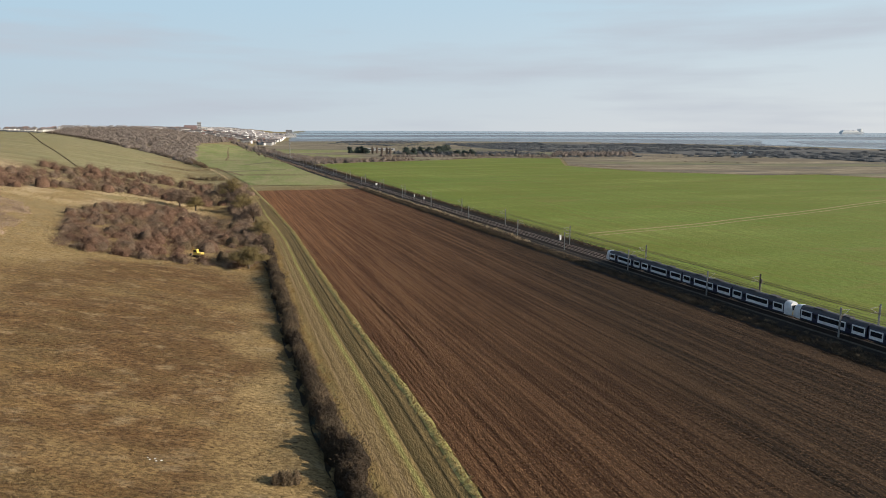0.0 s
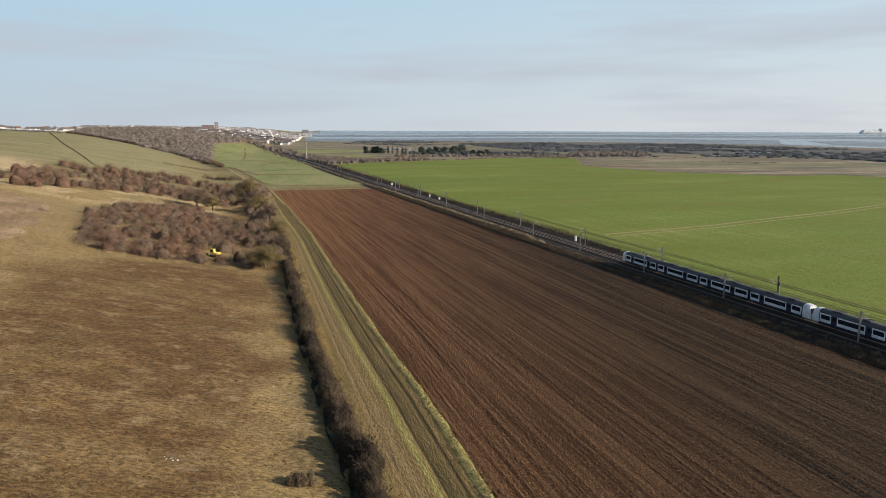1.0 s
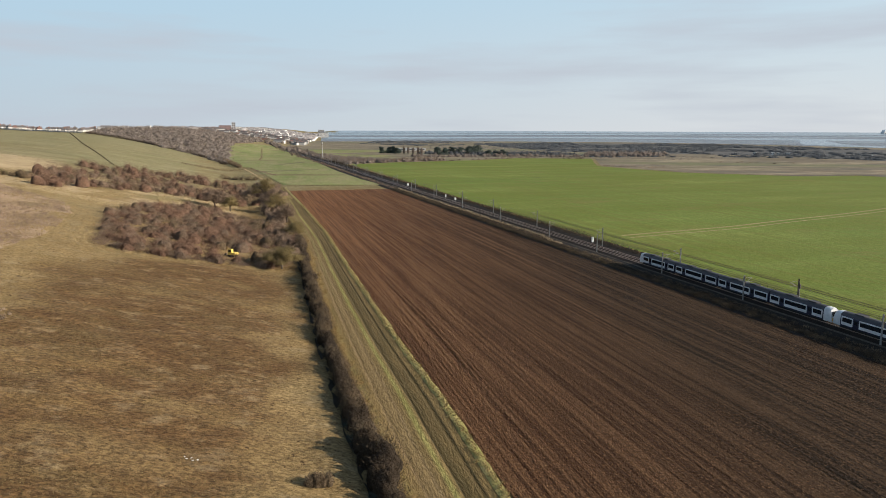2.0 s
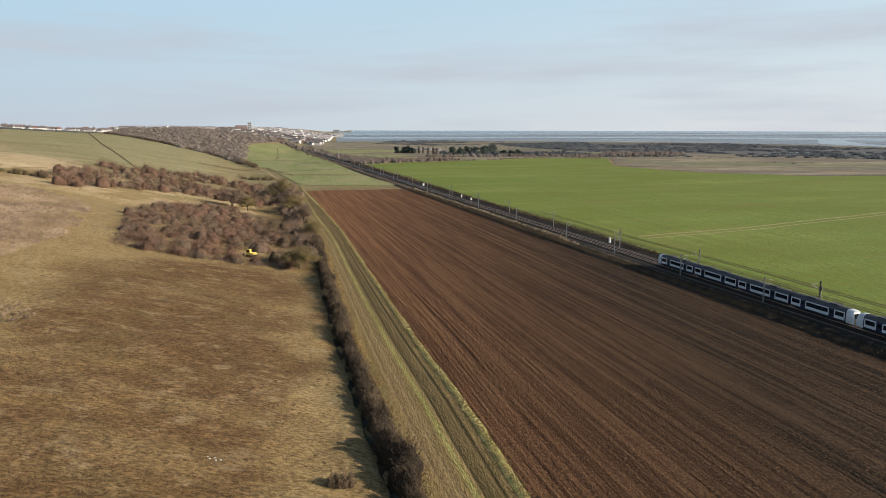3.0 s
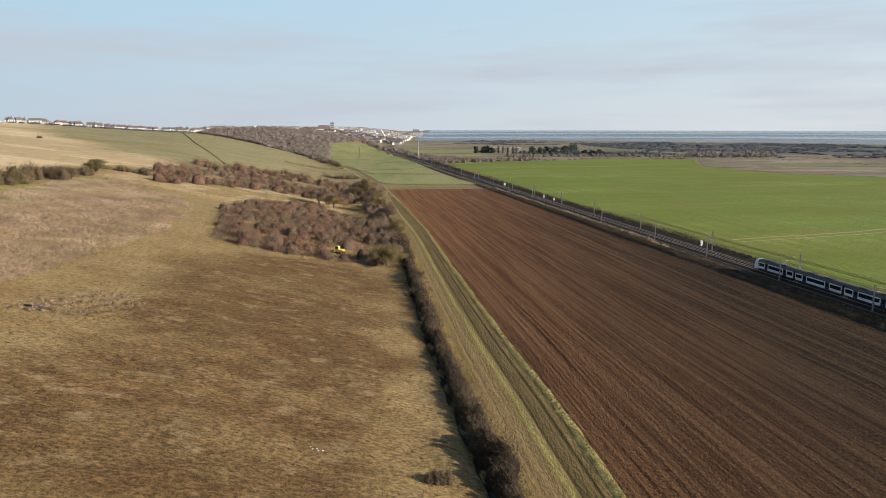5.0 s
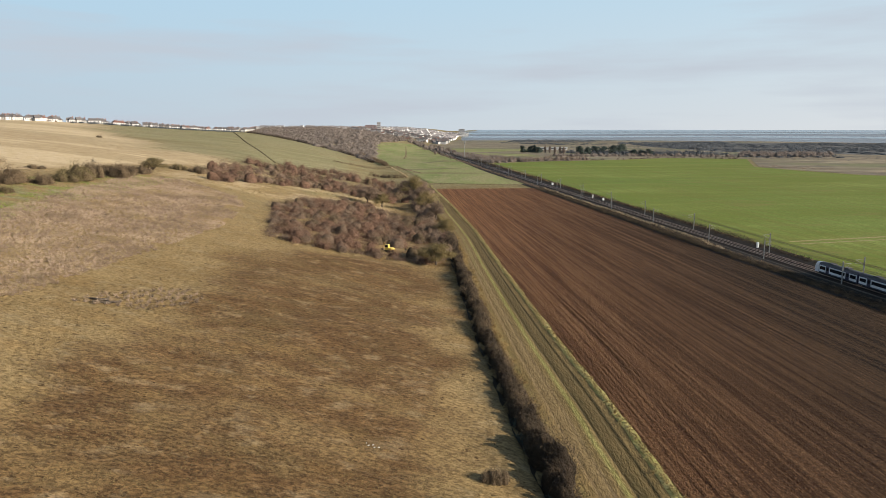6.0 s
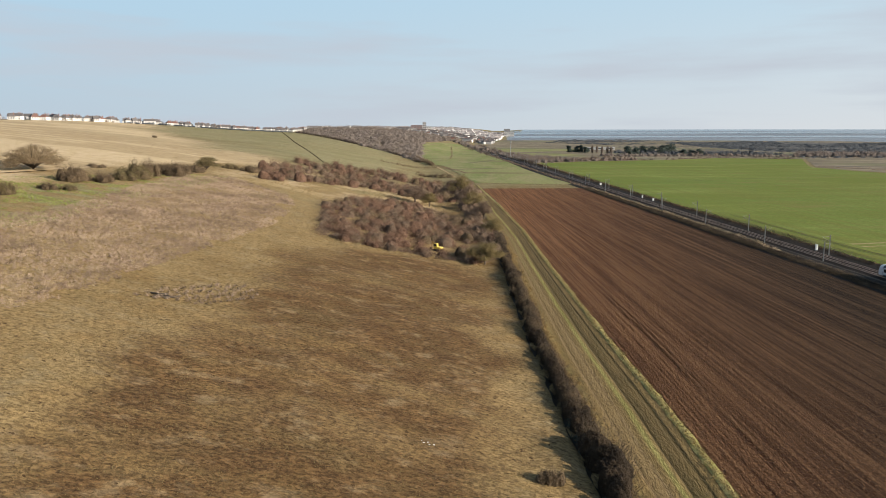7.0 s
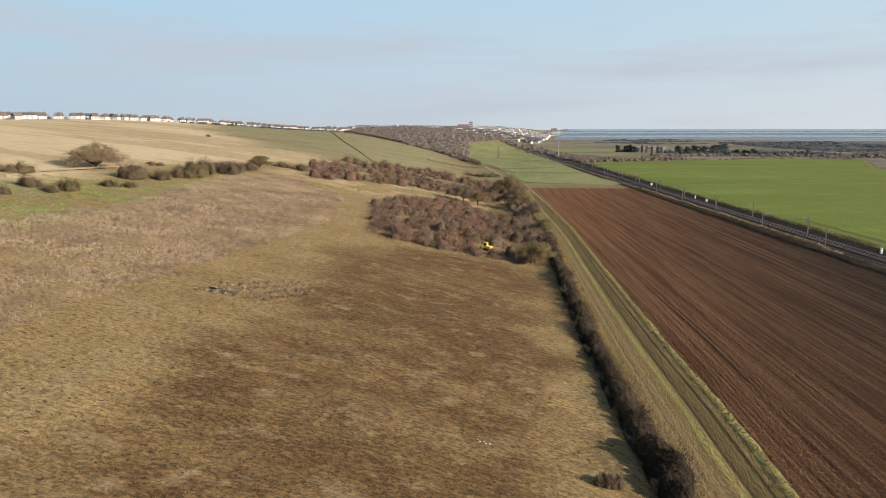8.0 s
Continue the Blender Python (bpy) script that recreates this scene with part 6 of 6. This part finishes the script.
# ---------------------------------------------------------------- houses and town
RENDER = varied("pale_render", (0.50, 0.48, 0.46), (0.86, 0.85, 0.83), 0.85, "Object", 0.3, 0.0, 0.6)
BRICKRED = varied("red_brick", (0.20, 0.105, 0.085), (0.27, 0.15, 0.12), 0.9, "Object", 0.2, 0.0, 1.0)
SLATE = varied("slate_roof", (0.075, 0.070, 0.072), (0.17, 0.155, 0.150), 0.8, "Object", 0.3, 0.0, 0.8)
REDTILE = varied("red_tile_roof", (0.150, 0.082, 0.068), (0.215, 0.120, 0.098), 0.85, "Object", 0.25, 0.0, 0.8)
# Far roofs paled to paint in distance haze
FARSLATE = varied("hazed_town_roofs", (0.14, 0.135, 0.14), (0.30, 0.27, 0.26), 0.85, "Island", 0.3)
TOWNWALL = varied("town_walls", (0.30, 0.30, 0.30), (0.66, 0.66, 0.65), 0.85, "Object", 0.3, 0.0, 0.6)
FARWALL = varied("whitewashed_town_walls", (0.36, 0.36, 0.37), (0.74, 0.74, 0.74), 0.85, "Island", 0.3)
PANE = varied("house_glass", (0.08, 0.085, 0.09), (0.13, 0.135, 0.14), 0.12, "Object", 0.6)
PINKBRICK = varied("faded_pink_brick", (0.27, 0.185, 0.185), (0.30, 0.21, 0.205), 0.9, "Object", 0.2, 0.0, 0.3)
FLATS = varied("grey_concrete_flats", (0.34, 0.34, 0.35), (0.40, 0.40, 0.41), 0.9, "Object", 0.2, 0.0, 0.4)


def house(wd, dp, eaves, ridge, wall, roof, label, hip=True, floors=2, near_by=True):
    """A detached house, its front towards -y: walls, roof, chimney, and each window with its frame."""
    ob = thing("house", (0, 0, 0), label, "house", "hilltop houses")
    part("wall", box(-wd / 2, wd / 2, -dp / 2, dp / 2, -1.2, eaves), wall, ob)
    bm = bmesh.new()
    ov = 0.4
    a = [bm.verts.new(p) for p in ((-wd / 2 - ov, -dp / 2 - ov, eaves), (wd / 2 + ov, -dp / 2 - ov, eaves), (wd / 2 + ov, dp / 2 + ov, eaves), (-wd / 2 - ov, dp / 2 + ov, eaves))]
    r_in = dp / 2 if hip else -ov
    p0, p1 = bm.verts.new((-wd / 2 + min(r_in, wd / 2 - 0.4), 0, ridge)), bm.verts.new((wd / 2 - min(r_in, wd / 2 - 0.4), 0, ridge))
    for f_ in ((a[0], a[1], p1, p0), (a[2], a[3], p0, p1), (a[1], a[2], p1), (a[3], a[0], p0), (a[3], a[2], a[1], a[0])):
        bm.faces.new(f_)
    rf = part("roof", bm, roof, ob)
    part("chimney", box(wd * 0.22, wd * 0.22 + 0.9, -0.45, 0.45, eaves, ridge + 1.1), BRICKRED, rf)
    for fl in range(floors):
        z = 0.5 + fl * (eaves - 0.5) / floors
        for k in range(3 if near_by else 2):
            x = (-0.32 + 0.32 * k) * wd if near_by else (-0.25 + 0.5 * k) * wd
            w_ = part("window", box(x - 0.62, x + 0.62, -dp / 2 - 0.05, -dp / 2 - 0.01, z, z + min(1.1, eaves / floors - 0.7)), PANE, ob)
            if near_by:
                part("sill", box(x - 0.72, x + 0.72, -dp / 2 - 0.14, -dp / 2 - 0.01, z - 0.12, z - 0.02), RENDER, w_)
    return ob


kinds = [house(8, 8, 3.4, 7.4, RENDER, SLATE, "white rendered house with a hipped slate roof"),
         house(9, 8, 3.6, 7.2, RENDER, REDTILE, "white rendered house with a red tiled roof"),
         house(7, 8, 3.3, 7.6, RENDER, SLATE, "white rendered house with a gabled slate roof", False),
         house(16, 9, 4.2, 7.6, RENDER, SLATE, "long pale terrace with a slate roof", False),
         house(10, 9, 5.6, 8.8, TOWNWALL, SLATE, "small white house in the hillside town", False, near_by=False),
         house(22, 10, 6.5, 9.4, TOWNWALL, SLATE, "long white terrace in the hillside town", False, near_by=False),
         house(11, 9, 5.4, 8.6, TOWNWALL, REDTILE, "white house with a red roof in the hillside town", True, near_by=False),
         house(12, 9, 5.4, 8.6, BRICKRED, SLATE, "brick house in the hillside town", True, near_by=False)]
placed = [False] * len(kinds)


def put_house(i, x, y, turn):
    m = pose(x, y, tz(x, y), 0, 0, turn)
    if not placed[i]:
        kinds[i].matrix_basis, placed[i] = m, True
    else:
        copy_thing(kinds[i], m)


hr = random.Random(3)
CREST = [(-690, 440), (-745, 600), (-757, 660), (-740, 740), (-752, 860), (-752, 925), (-735, 990), (-745, 1110), (-760, 1245), (-735, 1330), (-760, 1420)]
acc = 0.0
for (ax, ay), (bx0, by0) in zip(CREST, CREST[1:]):
    seg = math.hypot(bx0 - ax, by0 - ay)
    while acc < seg:
        k = acc / seg
        x, y = ax + (bx0 - ax) * k, ay + (by0 - ay) * k
        turn = math.degrees(math.atan2(y, x)) + 90 - 180 + hr.uniform(-28, 28)
        put_house(hr.choice((0, 0, 2, 1, 0, 2, 0, 3)), x - 14 * hr.random() + (20 if y > 870 else 0), y, turn)
        if hr.random() < (0.7 if y < 900 else 0.85):
            put_house(hr.choice((0, 2, 2, 3)), x - 22 - 20 * hr.random(), y + hr.uniform(-9, 9), turn + hr.choice((0, 90)))
        acc += hr.choice((9.0, 10.0, 11.5, 13.5))
    acc -= seg
# the old town stepping down to the shore; its far end is one mass of roofs
far_v, far_f, far_m = [], [], []


def far_house(x, y, turn):
    wd, dp, eaves, ridge = hr.uniform(9, 22), 9, hr.uniform(5, 7.5), hr.uniform(8.5, 10.5)
    k0, z, a0 = len(far_v), tz(x, y), radians(turn)
    for lx, ly, lz in ((-1, -1, -3), (1, -1, -3), (1, 1, -3), (-1, 1, -3), (-1, -1, eaves), (1, -1, eaves), (1, 1, eaves), (-1, 1, eaves), (-1, 0, ridge), (1, 0, ridge)):
        px_, py_ = lx * wd / 2, ly * dp / 2
        far_v.append((x + px_ * math.cos(a0) - py_ * math.sin(a0), y + px_ * math.sin(a0) + py_ * math.cos(a0), z + lz))
    for f_, m_ in (((0, 1, 5, 4), 0), ((1, 2, 6, 5), 0), ((2, 3, 7, 6), 0), ((3, 0, 4, 7), 0), ((4, 7, 8), 0), ((5, 9, 6), 0), ((4, 5, 9, 8), 1), ((6, 7, 8, 9), 1)):
        far_f.append(tuple(q + k0 for q in f_))
        far_m.append(m_)


for k in range(520):
    y = hr.uniform(1850, 3700)
    foot = -130 - 0.167 * y
    x = foot - 340 * hr.random() ** 1.2 + 12
    if -x / y > 0.37:
        continue
    turn = math.degrees(math.atan2(y, x)) - 90 + hr.uniform(-40, 40)
    if y < 2350:
        put_house(hr.choice((4, 4, 5, 5, 5, 6, 7)), x, y, turn)
    else:
        far_house(x, y, turn)
for k in range(40):
    y = hr.uniform(1700, 2500)
    x = -y * hr.uniform(0.36, 0.52)
    far_house(x, y, math.degrees(math.atan2(y, x)) - 90 + hr.uniform(-30, 30))
me = mesh_data("town_houses", far_v, far_f, FARWALL)
me.materials.append(FARSLATE)
me.polygons.foreach_set("material_index", far_m)
tagged(new("town_houses", me), "mass of pale houses stepping down the far hillside", "houses", kind="stuff")
belt("town_trees", [(-500, 1800), (-830, 2350), (-900, 3200), (-690, 3300), (-560, 2500), (-440, 1850)], 26, 7, 7, 80, 1.4, 0.42, WOOD_FAR, "bare trees among the hillside houses", 0.3, 17)


def tower_block(name, x, y, wd, dp, hg, mat, label, floors, cols, base=0.0):
    ob = thing(name, (x, y, tz(x, y)), label, "building", "", math.degrees(math.atan2(y, x)) - 90)
    wl_ = part("wall", box(-wd / 2, wd / 2, -dp / 2, dp / 2, -4, hg), mat, ob)
    part("parapet", box(-wd / 2 - 0.3, wd / 2 + 0.3, -dp / 2 - 0.3, dp / 2 + 0.3, hg, hg + 0.9), mat, ob)
    for i in range(floors):
        for j in range(cols):
            x0 = -wd / 2 + (j + 0.5) * wd / cols
            z0 = (i + 0.35) * hg / floors
            part("window", box(x0 - wd / cols * 0.33, x0 + wd / cols * 0.33, -dp / 2 - 0.12, -dp / 2 - 0.02, z0, z0 + hg / floors * 0.5), PANE, wl_)
    return ob


tower_block("hilltop_flats", -775, 2300, 38, 16, 16, PINKBRICK, "dull pink brick block of flats on the skyline", 5, 8)
tower_block("church_tower", -752, 2315, 12, 12, 28, FLATS, "square grey tower on the skyline", 4, 2)
tower_block("hilltop_flats", -742, 2330, 22, 14, 13, RENDER, "pale block beside the skyline tower", 3, 4)
tower_block("seafront_flats", -660, 3290, 28, 18, 32, FLATS, "tall grey flats at the end of the seafront", 12, 6)
tower_block("seafront_flats", -640, 3240, 44, 16, 18, RENDER, "long white seafront building", 5, 10)
for x, y in ((-700, 2500), (-860, 3000), (-905, 3050)):
    tower_block("school_hall", x, y, 60, 24, 9, RENDER, "low white hall roof on the skyline", 2, 10)
# marsh farm shed and glasshouses
tower_block("farm_shed", -113, 1500, 60, 16, 4, RENDER, "long low white farm shed on the marsh", 1, 3)
for i, x in enumerate((532, 562, 570, 585)):
    tower_block("marsh_hut", x, 1330 - i * 6, 6, 5, 3.2, RENDER, "small white hut among marsh scrub", 1, 2)

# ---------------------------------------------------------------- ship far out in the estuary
# Near-white hull and cargo: distance haze painted in, lifting the shaded side
HULL = varied("hazed_ship_hull", (0.78, 0.79, 0.80), (0.82, 0.83, 0.84), 0.6, "Object", 0.3, 0.0, 0.05)
CARGO = varied("hazed_containers", (0.72, 0.72, 0.73), (0.80, 0.80, 0.80), 0.8)
sx, sy = 2400, 4085
ship = thing("container_ship", (sx, sy, tz(sx, sy) + 1), "hazy grey container ship far out on the estuary", "ship", "", 188)
bm = prism([(-13, 0), (-15, 9), (15, 9), (13, 0)], -74, 66)
v = bm.verts.new((88, 0, 10))
w0 = bm.verts.new((70, 0, 0))
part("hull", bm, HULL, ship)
for k in range(9):
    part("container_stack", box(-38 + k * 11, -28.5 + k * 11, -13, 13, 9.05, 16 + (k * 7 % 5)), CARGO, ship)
part("bridge", box(-62, -50, -13, 13, 9.05, 27, 0.5), WHITEBOX, ship)
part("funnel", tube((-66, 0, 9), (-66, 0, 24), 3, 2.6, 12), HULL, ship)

# ---------------------------------------------------------------- small things
LITTER = varied("white_litter", (0.50, 0.49, 0.46), (0.60, 0.59, 0.57), 0.7, "Object")
for i in range(5):
    x, y = -38.9 + 0.42 * i + hr.uniform(-0.1, 0.1), 82.3 + hr.uniform(-0.4, 0.4)
    bm = box(-0.12, 0.12, -0.07, 0.07, 0, 0.05, 0.015)
    me = bpy.data.meshes.new("scrap")
    bm.to_mesh(me)
    bm.free()
    me.materials.append(LITTER)
    ob = new("litter", me)
    ob.matrix_basis = pose(x, y, tz(x, y) + 0.22, hr.uniform(-15, 15), hr.uniform(-15, 15), hr.uniform(0, 180))
    tagged(ob, "white scrap of litter on mown grass", "litter", "scraps of litter")
